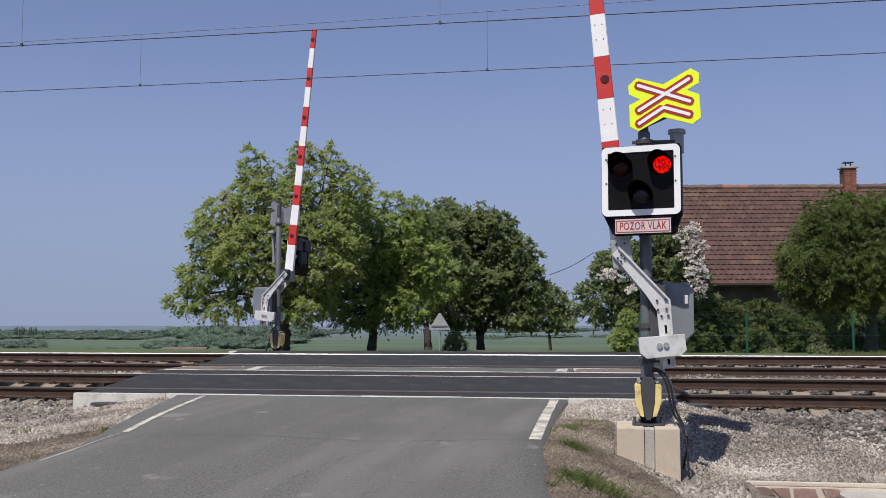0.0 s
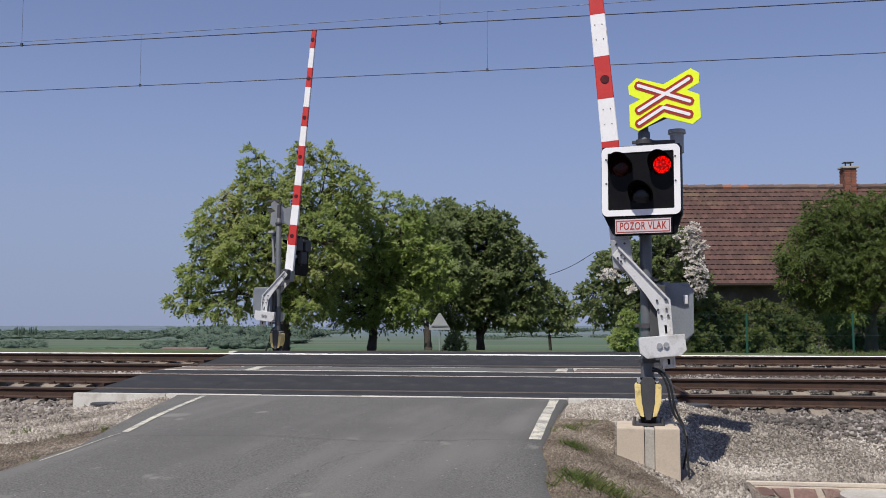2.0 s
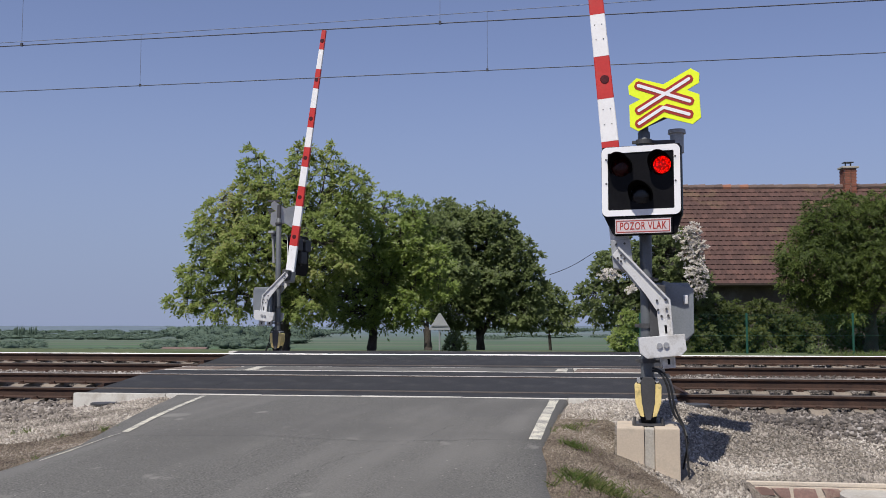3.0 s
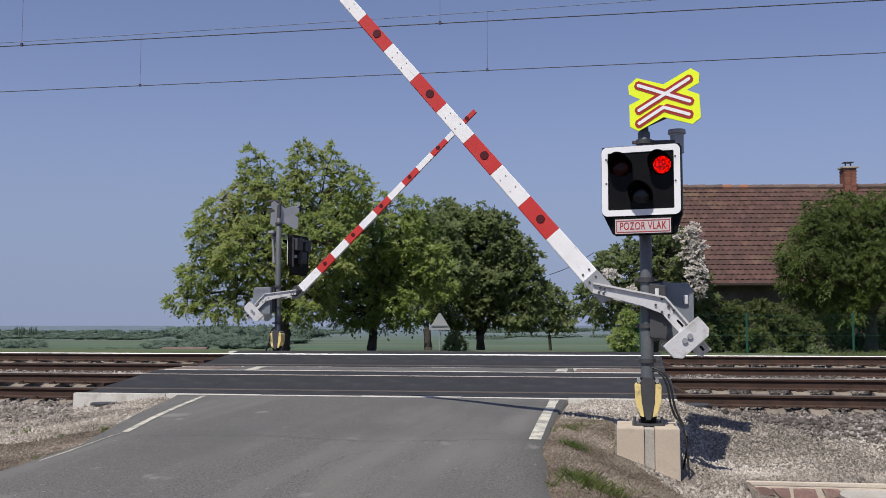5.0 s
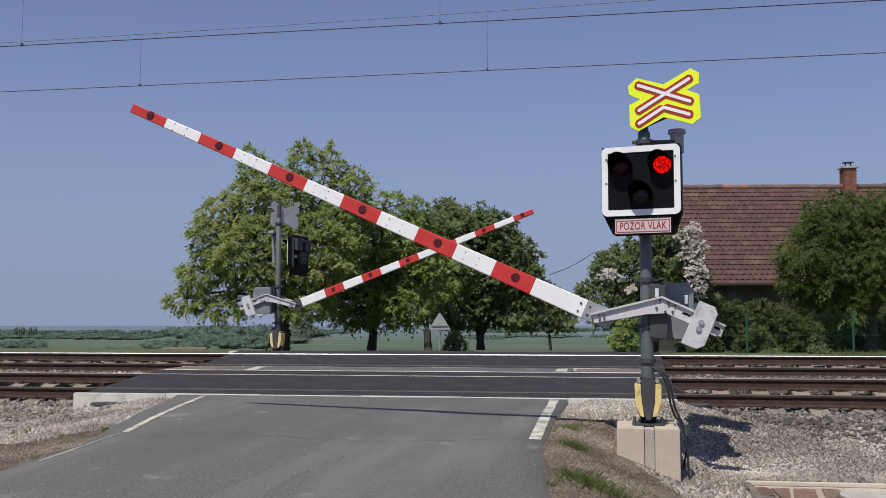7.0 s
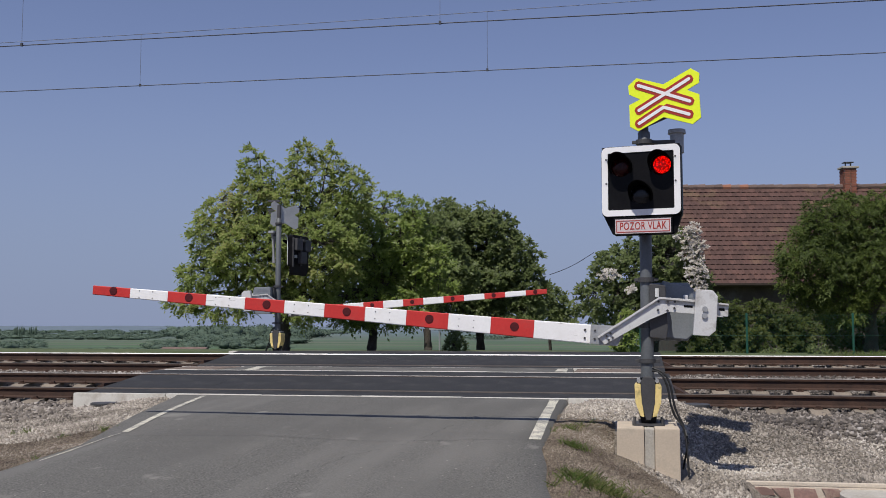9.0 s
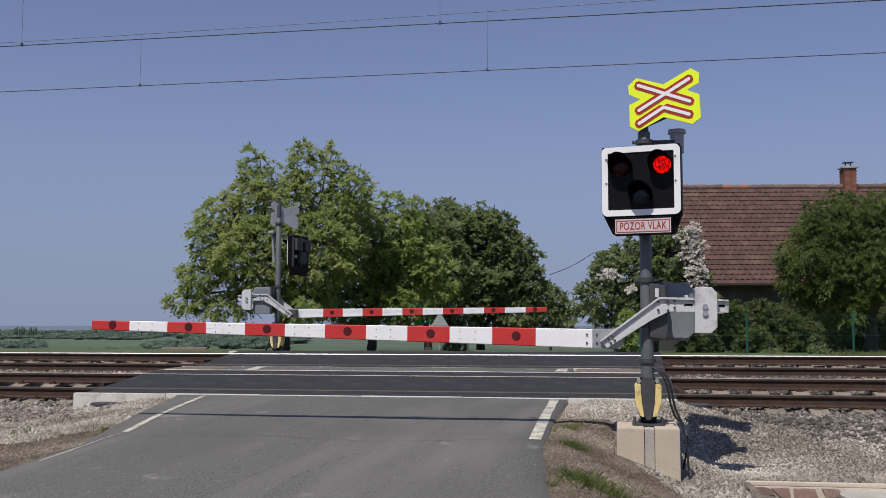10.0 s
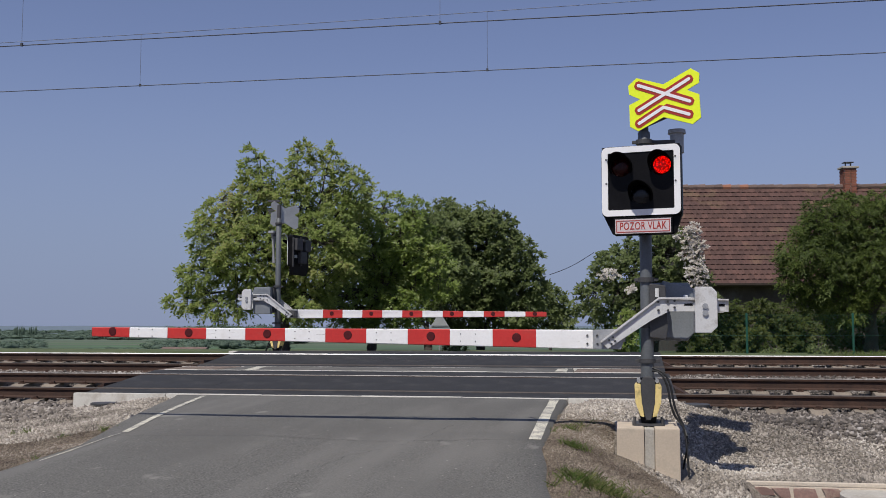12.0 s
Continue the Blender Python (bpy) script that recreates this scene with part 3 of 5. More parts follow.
def build_deck():
    """Rubber panels between and beside the rails, on concrete edge beams."""
    root = thing("crossing_deck", CROSS, "black rubber level crossing deck with concrete edge beams", "crossing deck", kind="structure")
    for k, (c, z, t) in enumerate(TRACKS):
        tilt = math.degrees(math.atan(t))
        for d0, d1 in ((-1.26, -0.795), (-0.685, 0.685), (0.795, 1.26)):
            bm = bmesh.new()
            w = (d1 - d0) / 2
            prism(bm, [(-w, -0.16), (w, -0.16), (w, -0.012), (w - 0.012, 0), (-w + 0.012, 0), (-w, -0.012)], -0.4497, 0.4497, "x", 0.0015)
            me = finish("deck_panel", bm, RUBBER)
            dm = c + (d0 + d1) / 2
            for i in range(10):
                s = -5.0 + 0.9 * i
                part("deck_panel", me, None, root, m=pose(s, dm, rail_z(k, dm) - 0.006 + random.uniform(-0.001, 0.001), tilt))
    for name, d0, d1, s0, s1, z0, z1, m in (("edge_beam", -1.37, -1.265, -5.55, 3.55, 0.3, 0.615, PALECONC), ("edge_beam", 1.265, 1.335, -5.3, 3.45, 0.5, 0.872, PALECONC),
                                            ("edge_beam", 2.665, 2.735, -5.6, 3.4, 0.5, 0.88, PALECONC), ("edge_beam", 5.265, 5.42, -5.7, 3.4, 0.7, 1.115, PALECONC)):
        for i in range(6):
            a, b = s0 + (s1 - s0) * i / 6, s0 + (s1 - s0) * (i + 1) / 6
            bm = box(bmesh.new(), a + 0.004, b - 0.004, d0, d1, z0, z1 + 0.004 * (i % 2), 0.01)
            part(name, bm, m, root, "pale concrete edge beam")
    return root


build_deck()
strip("road_between_tracks", 1.34, 2.66, lambda d: -4.35, lambda d: 1.95, 0, ASPHALT, "grey asphalt strip between the two tracks", 8, 24, 0.03, lambda d: 0.868 + 0.012 * (d - 1.42))
marking("road_marking_middle_left", 1.45, 2.55, -3.75, -3.95, 0.2, lambda d: 0.868 + 0.012 * (d - 1.42))
marking("road_marking_middle_right", 1.5, 2.5, 1.76, 1.74, 0.2, lambda d: 0.868 + 0.012 * (d - 1.42))


for s0, s1 in ((-5.5, -4.36), (1.96, 3.4)):
    strip("gravel_fill", 1.34, 2.66, lambda d: s0, lambda d: s1, 0, FILL, "gravel fill between the concrete edge beams", 24, 24, 0.02, lambda d: 0.868 + 0.012 * (d - 1.42))
for k, (c, z, t) in enumerate(TRACKS):
    for s0, sg in ((-5.46, -1), (3.56, 1)):
        bm = prism(bmesh.new(), [(s0, rail_z(k, c) - 0.02), (s0 + sg * 0.02, rail_z(k, c) - 0.02), (s0 + sg * 0.3, rail_z(k, c) - 0.17), (s0, rail_z(k, c) - 0.17)], c - 0.6, c + 0.6, "y", 0.004)
        ob = new("deck_ramp", finish("deck_ramp", bm, RUST))
        ob.matrix_world = CROSS
        tagged(ob, "rusty sloping steel plate at the end of the deck", "ramp plate", "deck ramps")


def scatter_stones(name, count, place, size, material, label, seed, shards=False):
    """Loose broken stones lying on the ground: blocks of eight faces, or sharp shards of four, squashed and turned at random."""
    rng = np.random.default_rng(seed)
    s, d = place(rng, count)
    z = ground_at(s, d) + 0.3 * size[0] + 0.002
    if shards:
        base = np.array([(1, 0, -0.5), (-0.5, 0.87, -0.5), (-0.5, -0.87, -0.5), (0.1, 0.1, 0.9)], float)
        tri = np.array([(0, 1, 3), (1, 2, 3), (2, 0, 3), (0, 2, 1)])
    else:
        base = np.array([(1, 0, 0), (0, 1, 0), (-1, 0, 0), (0, -1, 0), (0.1, 0.1, 1), (0, 0, -1)], float)
        tri = np.array([(0, 1, 4), (1, 2, 4), (2, 3, 4), (3, 0, 4), (1, 0, 5), (2, 1, 5), (3, 2, 5), (0, 3, 5)])
    k, c = len(s), len(base)
    r = size[0] + (size[1] - size[0]) * rng.random(k) ** 2
    v = base[None] * (r[:, None, None] * rng.uniform(0.5, 1.5, (k, c, 1))) * np.stack([rng.uniform(0.8, 1.4, k), rng.uniform(0.6, 1.1, k), rng.uniform(0.55, 1.0, k)], -1)[:, None, :]
    a, b = rng.uniform(0, 6.28, k), rng.uniform(-0.9, 0.9, k)
    ca, sa, cb, sb = np.cos(a)[:, None], np.sin(a)[:, None], np.cos(b)[:, None], np.sin(b)[:, None]
    x, y, w = v[..., 0], v[..., 1], v[..., 2]
    y, w = y * cb - w * sb, y * sb + w * cb
    x, y = x * ca - y * sa, x * sa + y * ca
    P = np.stack([x + s[:, None], y + d[:, None], w + z[:, None]], -1).reshape(-1, 3)
    F = (tri[None] + c * np.arange(k)[:, None, None]).reshape(-1, 3)
    ob = new(name, raw_mesh(name, P, F, material))
    ob.matrix_world = CROSS
    return tagged(ob, label, "gravel", kind="stuff")


def off_road(s, d, margin=0.05):
    le, re = road_edges(d)
    return (s < le - margin) | (s > re + margin)


def bed_place(rng, n):
    s, d = rng.uniform(-10, 8.5, n), rng.uniform(-4.2, 6.2, n)
    gap = (s > -5.45) & (s < 3.5) & (d > -1.5) & (d < 5.45) & ~((d > 1.44) & (d < 2.56) & off_road(s, d, 0.1))
    keep = ~gap & ~((d < -1.4) & (s > -5.0) & (s < 4.0)) & ~((d < -2.4) & (s < -5) & (rng.random(n) < 0.6)) & ~((d < -1.5) & (s < 0))
    keep &= ~((s > 3.4) & (d < -1.9 - 0.55 * (s - 3.6) + 0.12 * np.sin(s * 7)))
    return s[keep], d[keep]


def shoulder_place(rng, n):
    s, d = rng.uniform(-9, 8.5, n), rng.uniform(-9.5, -1.5, n)
    right = (s > 0) & ((d > -3.7) | (s > 2.75 + 0.33 * np.clip(-4.4 - d, 0, 9) + 0.1 * np.sin(d * 4))) & ((d > -4.75) | (s < 4.0)) & (d > -8.5)
    left = (s < 0) & (d > -5.2 + 0.5 * np.sin(s * 2))
    right &= (s < 3.6) | (d < -1.8 - 0.55 * (s - 3.6))
    left &= (s > -5.6) | (d < -2.5 + 0.15 * np.sin(s * 5))
    keep = off_road(s, d, 0.02) & (right | left) & ~((s > 2.6) & (s < 3.55) & (d > -5.1) & (d < -4.2))
    return s[keep], d[keep]


scatter_stones("ballast", 98000, bed_place, (0.022, 0.054), BALLAST, "grey and rust-stained broken stone ballast", 3)
scatter_stones("shoulder_gravel", 300000, shoulder_place, (0.012, 0.035), GRAVEL, "pale crushed gravel beside the road", 4, True)


def left_place(rng, n):
    s, d = rng.uniform(-10, -4.3, n), rng.uniform(-3.4, -1.38, n)
    keep = (s < -5.6) | ((d < -1.75) & (rng.random(n) < 0.25))
    return s[keep], d[keep]


scatter_stones("coarse_gravel", 7000, left_place, (0.022, 0.06), LEFTSTONE, "coarse pale broken stone beside the track", 8)


def verge_place(rng, n):
    s, d = rng.uniform(1.9, 4.2, n), rng.uniform(-9.5, -3.0, n)
    le, re = road_edges(d)
    keep = (s > re - 0.03) & (s < 2.9 + 0.33 * np.clip(-4.4 - d, 0, 9) + 0.1 * np.sin(d * 4)) & ~((s > 2.7) & (s < 3.5) & (d > -5.1))
    s2, d2 = rng.uniform(-9, -2.4, n // 2), rng.uniform(-9.5, -4.4, n // 2)
    k2 = s2 < road_edges(d2)[0] - 0.02
    return np.concatenate([s[keep], s2[k2]]), np.concatenate([d[keep], d2[k2]])


scatter_stones("verge_soil", 150000, verge_place, (0.006, 0.02), SOIL, "dry brown soil crumbs and grit on the verge", 6, True)

# ---- the barriers ----
STRIPE = 0.4825


def build_barrier(m, label, lit, unit_at, sign_at, root_at):
    root = thing("crossing_barrier", m, label, "barrier", "crossing barriers")
    # post in three sleeves, with a dark shroud at its foot
    bm = bmesh.new()
    tube(bm, [(0, 0, 0.05), (0, 0, 0.62), (0, 0, 1.0)], [0.07, 0.07, 0.07], 20)
    tube(bm, [(0, 0, 0.95), (0, 0, 3.15), (0, 0, 3.17)], [0.066, 0.066, 0.05], 20)
    part("post", bm, POSTGREY, root, "grey painted steel post", smooth=True)
    for z in (0.62, 1.0, 1.5, 3.02):
        bm = bmesh.new()
        tube(bm, [(0, 0, z), (0, 0, z + 0.05)], [0.088, 0.088], 20)
        box(bm, -0.13, 0.13, -0.02, 0.02, z + 0.008, z + 0.042, 0.004)
        part("clamp", bm, DARKGREY, root)
    bm = bmesh.new()
    tube(bm, [(0, 0, -0.042), (0, 0, 0.02)], [0.1, 0.1], 12)
    prism(bm, rounded(0.34, 0.34, 0.04), -0.041, -0.018, "z")
    part("foot_plate", bm, DARKGREY, root, "dark cast foot plate")
    bm = prism(bmesh.new(), [(-0.075, -0.015), (0.075, -0.015), (0.12, 0.2), (0.12, 0.41), (0.07, 0.47), (-0.07, 0.47), (-0.12, 0.41), (-0.12, 0.2)], -0.11, 0.11, "y", 0.015)
    part("foot_shroud", bm, BLACK, root, "black foot shroud")
    bm = prism(bmesh.new(), [(-0.025, 0.02), (0.025, 0.02), (0.07, 0.2), (0.075, 0.43), (0.045, 0.48), (-0.045, 0.48), (-0.075, 0.43), (-0.07, 0.2)], -0.155, 0.155, "y", 0.01)
    part("front_cover", bm, DARKGREY, root, "dark grey pointed cover")
    for sg in (-1, 1):
        bm = prism(bmesh.new(), [(sg * 0.042, 0.05), (sg * 0.085, 0.06), (sg * 0.135, 0.2), (sg * 0.142, 0.38), (sg * 0.128, 0.405), (sg * 0.078, 0.405), (sg * 0.073, 0.2)], -0.148, 0.148, "y", 0.01)
        part("foot_guard", bm, YELLOW, root, "scuffed yellow foot guard")
        bm = tube(bmesh.new(), [(sg * 0.095, -0.125, 0.435), (sg * 0.095, 0.125, 0.435)], [0.022, 0.022], 12)
        part("cover_bolt", bm, GALV, root)
        for y in (-0.16, 0.1):
            bm = tube(bmesh.new(), [(sg * 0.145, y, -0.045), (sg * 0.145, y, 0.035)], [0.014, 0.014], 6)
            part("anchor_bolt", bm, DARKGREY, root)
    # drive box behind the arms
    bm = prism(bmesh.new(), [(0.07, 0.86), (0.44, 0.86), (0.5, 0.93), (0.5, 1.42), (0.46, 1.5), (0.07, 1.5)], 0.19, 0.34, "y", 0.012)
    drive = part("drive_box", bm, BOXGREY, root, "grey steel drive box")
    bm = prism(bmesh.new(), [(0.14, 0.9), (0.42, 0.87), (0.51, 0.95), (0.51, 1.43), (0.18, 1.52), (0.16, 1.28)], 0.12, 0.188, "y", 0.01)
    part("cover", bm, BOXGREY, drive)
    part("gearbox", prism(bmesh.new(), [(0.03, 0.9), (0.2, 0.88), (0.22, 1.0), (0.2, 1.46), (0.03, 1.48)], -0.1, 0.19, "y", 0.012), DARKGREY, drive, "dark grey gear housing")
    bm = box(bmesh.new(), 0.09, 0.13, -0.125, -0.095, 1.33, 1.43, 0.012)
    part("latch", bm, WEIGHT, drive)
    bm = box(bmesh.new(), 0.4, 0.45, 0.09, 0.125, 1.26, 1.36, 0.012)
    part("latch", bm, WEIGHT, drive)
    bm = bmesh.new()
    tube(bm, [(0.17, 0.36, 1.25), (0.17, -0.126, 1.25)], [0.05, 0.05], 14)
    part("axle", bm, DARKGREY, root)
    # boom with its two arms, about the pivot
    boom = part("boom", box(bmesh.new(), -root_at - 0.6, -root_at + 0.35, -0.02, 0.02, -0.4, -0.35), GALV, root, "red and white barrier boom", m=pose(0.17, 0, 1.25))
    arm = [(-0.67, -0.39), (-0.045, 0.08), (0.36, 0.075), (0.68, 0.056), (0.68, -0.08), (0.06, -0.066), (-0.13, -0.17), (-0.59, -0.475)]
    for y0, y1 in ((-0.165, -0.13), (0.365, 0.4)):
        bm = prism(bmesh.new(), arm, y0, y1, "y", 0.006)
        part("arm", bm, WEIGHT, boom, "galvanised arm")
        flange = [(-0.67, -0.39), (-0.045, 0.08), (0.68, 0.056), (0.68, 0.04), (-0.04, 0.06), (-0.66, -0.41)]
        o = -0.03 if y0 < 0 else 0.0
        part("arm_flange", prism(bmesh.new(), flange, y0 + o, y1 + 0.03 + o, "y"), WEIGHT, boom)
        w = [(0.33, 0.185), (0.5, 0.185), (0.555, 0.125), (0.555, -0.235), (0.49, -0.3), (0.325, -0.3)]
        a, b = (-0.27, -0.168) if y0 < 0 else (0.403, 0.5)
        cw = part("counterweight", prism(bmesh.new(), w, a, b, "y", 0.008), WEIGHT, boom, "grey steel counterweight")
        yy = a if y0 < 0 else b
        for z in (-0.02, -0.09):
            bm = tube(bmesh.new(), [(0.43, yy - 0.02, z), (0.43, yy + 0.02, z)], [0.03, 0.03], 12)
            part("bolt", bm, GALV, boom)
        for x, z in ((-0.05, 0.03), (0.05, 0.03), (-0.05, -0.06), (0.05, -0.06), (0.12, 0.04), (0.12, -0.03), (-0.575, -0.38), (-0.535, -0.35), (-0.55, -0.42), (-0.51, -0.39)):
            bm = tube(bmesh.new(), [(x, y0 - 0.018, z), (x, y1 + 0.018, z)], [0.013, 0.013], 8)
            part("bolt", bm, DARKGREY, boom)
        part("slot", box(bmesh.new(), 0.22, 0.31, y0 - 0.002, y1 + 0.002, -0.012, 0.012), BLACK, boom)
        part("slot", box(bmesh.new(), 0.58, 0.64, y0 - 0.002, y1 + 0.002, -0.022, 0.005), BLACK, boom)
    part("rear_bracket", prism(bmesh.new(), [(-0.72, -0.3), (-0.5, -0.29), (-0.45, -0.34), (-0.5, -0.45), (-0.72, -0.45)], 0.127, 0.362, "y", 0.008), DARKGREY, boom, "dark rear bracket")
    part("root_bracket", prism(bmesh.new(), [(-root_at, -0.268), (-0.45, -0.262), (-0.4, -0.33), (-0.45, -0.48), (-root_at, -0.478)], -0.125, 0.125, "y", 0.008), GALV, boom, "galvanised root bracket")
    for x in (-root_at + 0.05, -root_at - 0.06):
        for z in (-0.33, -0.42):
            part("bolt", tube(bmesh.new(), [(x, -0.135 if x > -root_at else -0.066, z), (x, -0.04, z)], [0.012, 0.012], 8), DARKGREY, boom)
    edges = [0.0, 0.62] + [0.62 + STRIPE * (i + 1) for i in range(11)]
    total = edges[-1]
    axis_z = lambda q: -0.375 + 0.08 * q / total
    half = lambda q: 0.105 - 0.05 * q / total
    for i in range(12):
        a, b = edges[i], edges[i + 1]
        bm = bmesh.new()
        sec = []
        for q in (a + 0.001, b - 0.001):
            h, t, x, zc = half(q), 0.055 - 0.02 * q / total, -root_at - q, axis_z(q)
            c = 0.008
            sec.append([bm.verts.new((x, y, zc + z)) for y, z in ((-t, -h + c), (-t, h - c), (-t + c, h), (t - c, h), (t, h - c), (t, -h + c), (t - c, -h), (-t + c, -h))])
        bm.faces.new(sec[0]), bm.faces.new(sec[1][::-1])
        for j in range(8):
            bm.faces.new((sec[0][j], sec[1][j], sec[1][(j + 1) % 8], sec[0][(j + 1) % 8]))
        part("stripe", bm, BOOMRED if i % 2 else BOOMWHITE, boom, "red stripe" if i % 2 else "scuffed white stripe")
        t0 = 0.055 - 0.02 * (a + b) / 2 / total
        if i % 2:
            q = a + STRIPE * 0.45
            for f in (-1, 1):
                bm = tube(bmesh.new(), [(-root_at - q, f * (t0 + 0.007), axis_z(q) + 0.01), (-root_at - q, f * (t0 - 0.003), axis_z(q) + 0.01)], [0.046, 0.052], 18)
                part("reflector", bm, REFLECT, boom, "dark red round boom lamp")
        elif i:
            for q in (a + STRIPE * 0.4, a + STRIPE * 0.75):
                for dz in (-0.04, 0.04):
                    bm = bmesh.new()
                    tube(bm, [(-root_at - q, -t0 - 0.004, axis_z(q) + dz), (-root_at - q, -t0 + 0.003, axis_z(q) + dz)], [0.006, 0.006], 8)
                    part("rivet", bm, DARKGREY, boom)
    # stay rod behind the boom, held off by spreaders
    if lit:
        rod = lambda q: (-root_at - q, 0.385 - 0.33 * q / 3.7, -0.4 + 0.05 * q / 3.7)
        part("stay_rod", tube(bmesh.new(), [(-0.6, 0.385, -0.41), rod(0.0), rod(1.8), rod(3.7)], [0.012] * 4, 8), DARKGREY, boom, "thin dark stay rod")
        for q in (0.95, 1.65, 2.35):
            part("spreader", tube(bmesh.new(), [(-root_at - q + 0.12, 0.04, axis_z(q)), rod(q)], [0.011, 0.011], 6), DARKGREY, boom)
    # light unit
    U = unit_at
    back = [(-0.45, 0.37), (-0.42, 0.405), (0.42, 0.405), (0.45, 0.37), (0.45, -0.36), (0.38, -0.575), (0.345, -0.6), (-0.31, -0.6), (-0.345, -0.575), (-0.45, -0.36)]
    unit = part("light_unit", prism(bmesh.new(), back, 0.05, 0.12, "y", 0.012), BLACK, root, "black warning light unit with white border", m=U @ Matrix.Diagonal((0.95, 1, 0.972, 1)))
    lamp_at = ((-0.225, 0.165), (0.225, 0.165), (0.0, -0.155))
    bm = bmesh.new()
    k = 32
    for cx, cz in lamp_at:
        h = 0.15
        sq = []
        for i in range(k):
            a = 2 * math.pi * i / k
            q = max(abs(math.cos(a)), abs(math.sin(a)))
            sq.append((cx + h * math.cos(a) / q, cz + h * math.sin(a) / q))
        ring_plate(bm, sq, circle(0.115, k, cx, cz), -0.01, 0.0)
    for x0, x1, z0, z1 in ((-0.44, -0.375, 0.015, 0.315), (-0.075, 0.075, 0.015, 0.315), (0.375, 0.44, 0.015, 0.315), (-0.44, 0.44, 0.315, 0.39), (-0.44, 0.44, -0.005, 0.015), (-0.44, -0.15, -0.305, -0.005), (0.15, 0.44, -0.305, -0.005), (-0.44, 0.44, -0.38, -0.305)):
        box(bm, x0, x1, -0.01, 0.0, z0, z1)
    part("front_plate", bm, BLACK, unit)
    bm = bmesh.new()
    ring_plate(bm, rounded(0.9, 0.79, 0.07), rounded(0.88, 0.77, 0.06), 0.0, 0.05)
    part("rim", bm, BLACK, unit)
    bm = bmesh.new()
    ring_plate(bm, rounded(0.885, 0.775, 0.065), rounded(0.745, 0.64, 0.015), -0.022, -0.0105)
    part("border", bm, WHITE, unit, "white retroreflective border")
    for cx, cz in ((-0.39, 0.25), (-0.39, -0.02), (0.39, 0.25), (0.39, -0.02)):
        part("screw", tube(bmesh.new(), [(cx, -0.03, cz), (cx, -0.02, cz)], [0.011, 0.011], 8), DARKGREY, unit)
    for i, (cx, cz) in enumerate(lamp_at):
        bm = bmesh.new()
        prev = None
        for j in range(5):
            rr, y = 0.113 * math.cos(radians(j * 18)), -0.012 - 0.03 * math.sin(radians(j * 18))
            ringv = [bm.verts.new((x, y, z)) for x, z in circle(max(rr, 0.004), 24, cx, cz)]
            if prev:
                for q in range(24):
                    bm.faces.new((prev[q], prev[(q + 1) % 24], ringv[(q + 1) % 24], ringv[q]))
            prev = ringv
        bm.faces.new(prev)
        lens = part("lens", bm, (RED_LENS, RED_LENS, BLUE_LENS)[i], unit, ("dark red lens", "dark red lens", "dark bluish lens")[i], smooth=True)
        bm = bmesh.new()
        arc = [radians(a) for a in range(-35, 216, 10)]
        rows = [[bm.verts.new((cx + r * math.cos(a), y - (0.0 if y > -0.05 else 0.19 * max(0, math.sin(a)) ** 0.7), cz + r * math.sin(a))) for a in arc] for r, y in ((0.132, -0.01), (0.132, -0.06), (0.124, -0.06), (0.124, -0.01))]
        for q in range(4):
            for j in range(len(arc) - 1):
                bm.faces.new((rows[q][j], rows[q][j + 1], rows[(q + 1) % 4][j + 1], rows[(q + 1) % 4][j]))
        part("hood", bm, MATTEBLACK, unit, "black lamp hood", smooth=True)
    part("plate", box(bmesh.new(), -0.315, 0.345, -0.012, 0.05, -0.59, -0.405, 0.004), BLACK, unit)
    bm = bmesh.new()
    box(bm, -0.295, 0.33, -0.02, -0.013, -0.585, -0.425)
    part("text_plate", bm, SIGNWHITE, unit, "white plate with red warning words")
    bm = bmesh.new()
    ring_plate(bm, [(-0.282, -0.572), (0.317, -0.572), (0.317, -0.44), (-0.282, -0.44)], [(-0.274, -0.564), (0.309, -0.564), (0.309, -0.448), (-0.274, -0.448)], -0.023, -0.0205)
    part("text_border", bm, SIGNRED, unit)
    cu = bpy.data.curves.new("lettering", "FONT")
    cu.body, cu.size, cu.align_x, cu.align_y, cu.extrude = "POZOR VLAK", 0.118, "CENTER", "CENTER", 0.001
    cu.space_character, cu.offset = 1.06, 0.0008
    cu.materials.append(SIGNRED)
    t = part("lettering", cu, None, unit, "red words POZOR VLAK", m=pose(0.018, -0.0225, -0.506, 90, 0, 0) @ Matrix.Diagonal((0.7, 1, 1, 1)))
    for z in (0.25, -0.31):
        part("unit_bracket", box(bmesh.new(), -0.07, 0.07, 0.1, 0.24, z, z + 0.06, 0.005), DARKGREY, unit)
    for cx, cz in lamp_at:
        part("lamp_casing", box(bmesh.new(), cx - 0.155, cx + 0.155, 0.118, 0.225, cz - 0.15, cz + 0.15, 0.025), DARKGREY, unit, "dark grey rear lamp casing")
    for x0, x1, z0, z1 in ((-0.035, 0.035, -0.36, 0.38), (0.4, 0.44, -0.4, 0.34)):
        part("back_rail", box(bmesh.new(), x0, x1, 0.119, 0.15, z0, z1, 0.006), DARKGREY, unit, "dark grey rear stiffener")
    part("data_plate", box(bmesh.new(), 0.19, 0.33, 0.119, 0.126, -0.17, -0.1, 0.002), SIGNBACK, unit, "small pale data plate")
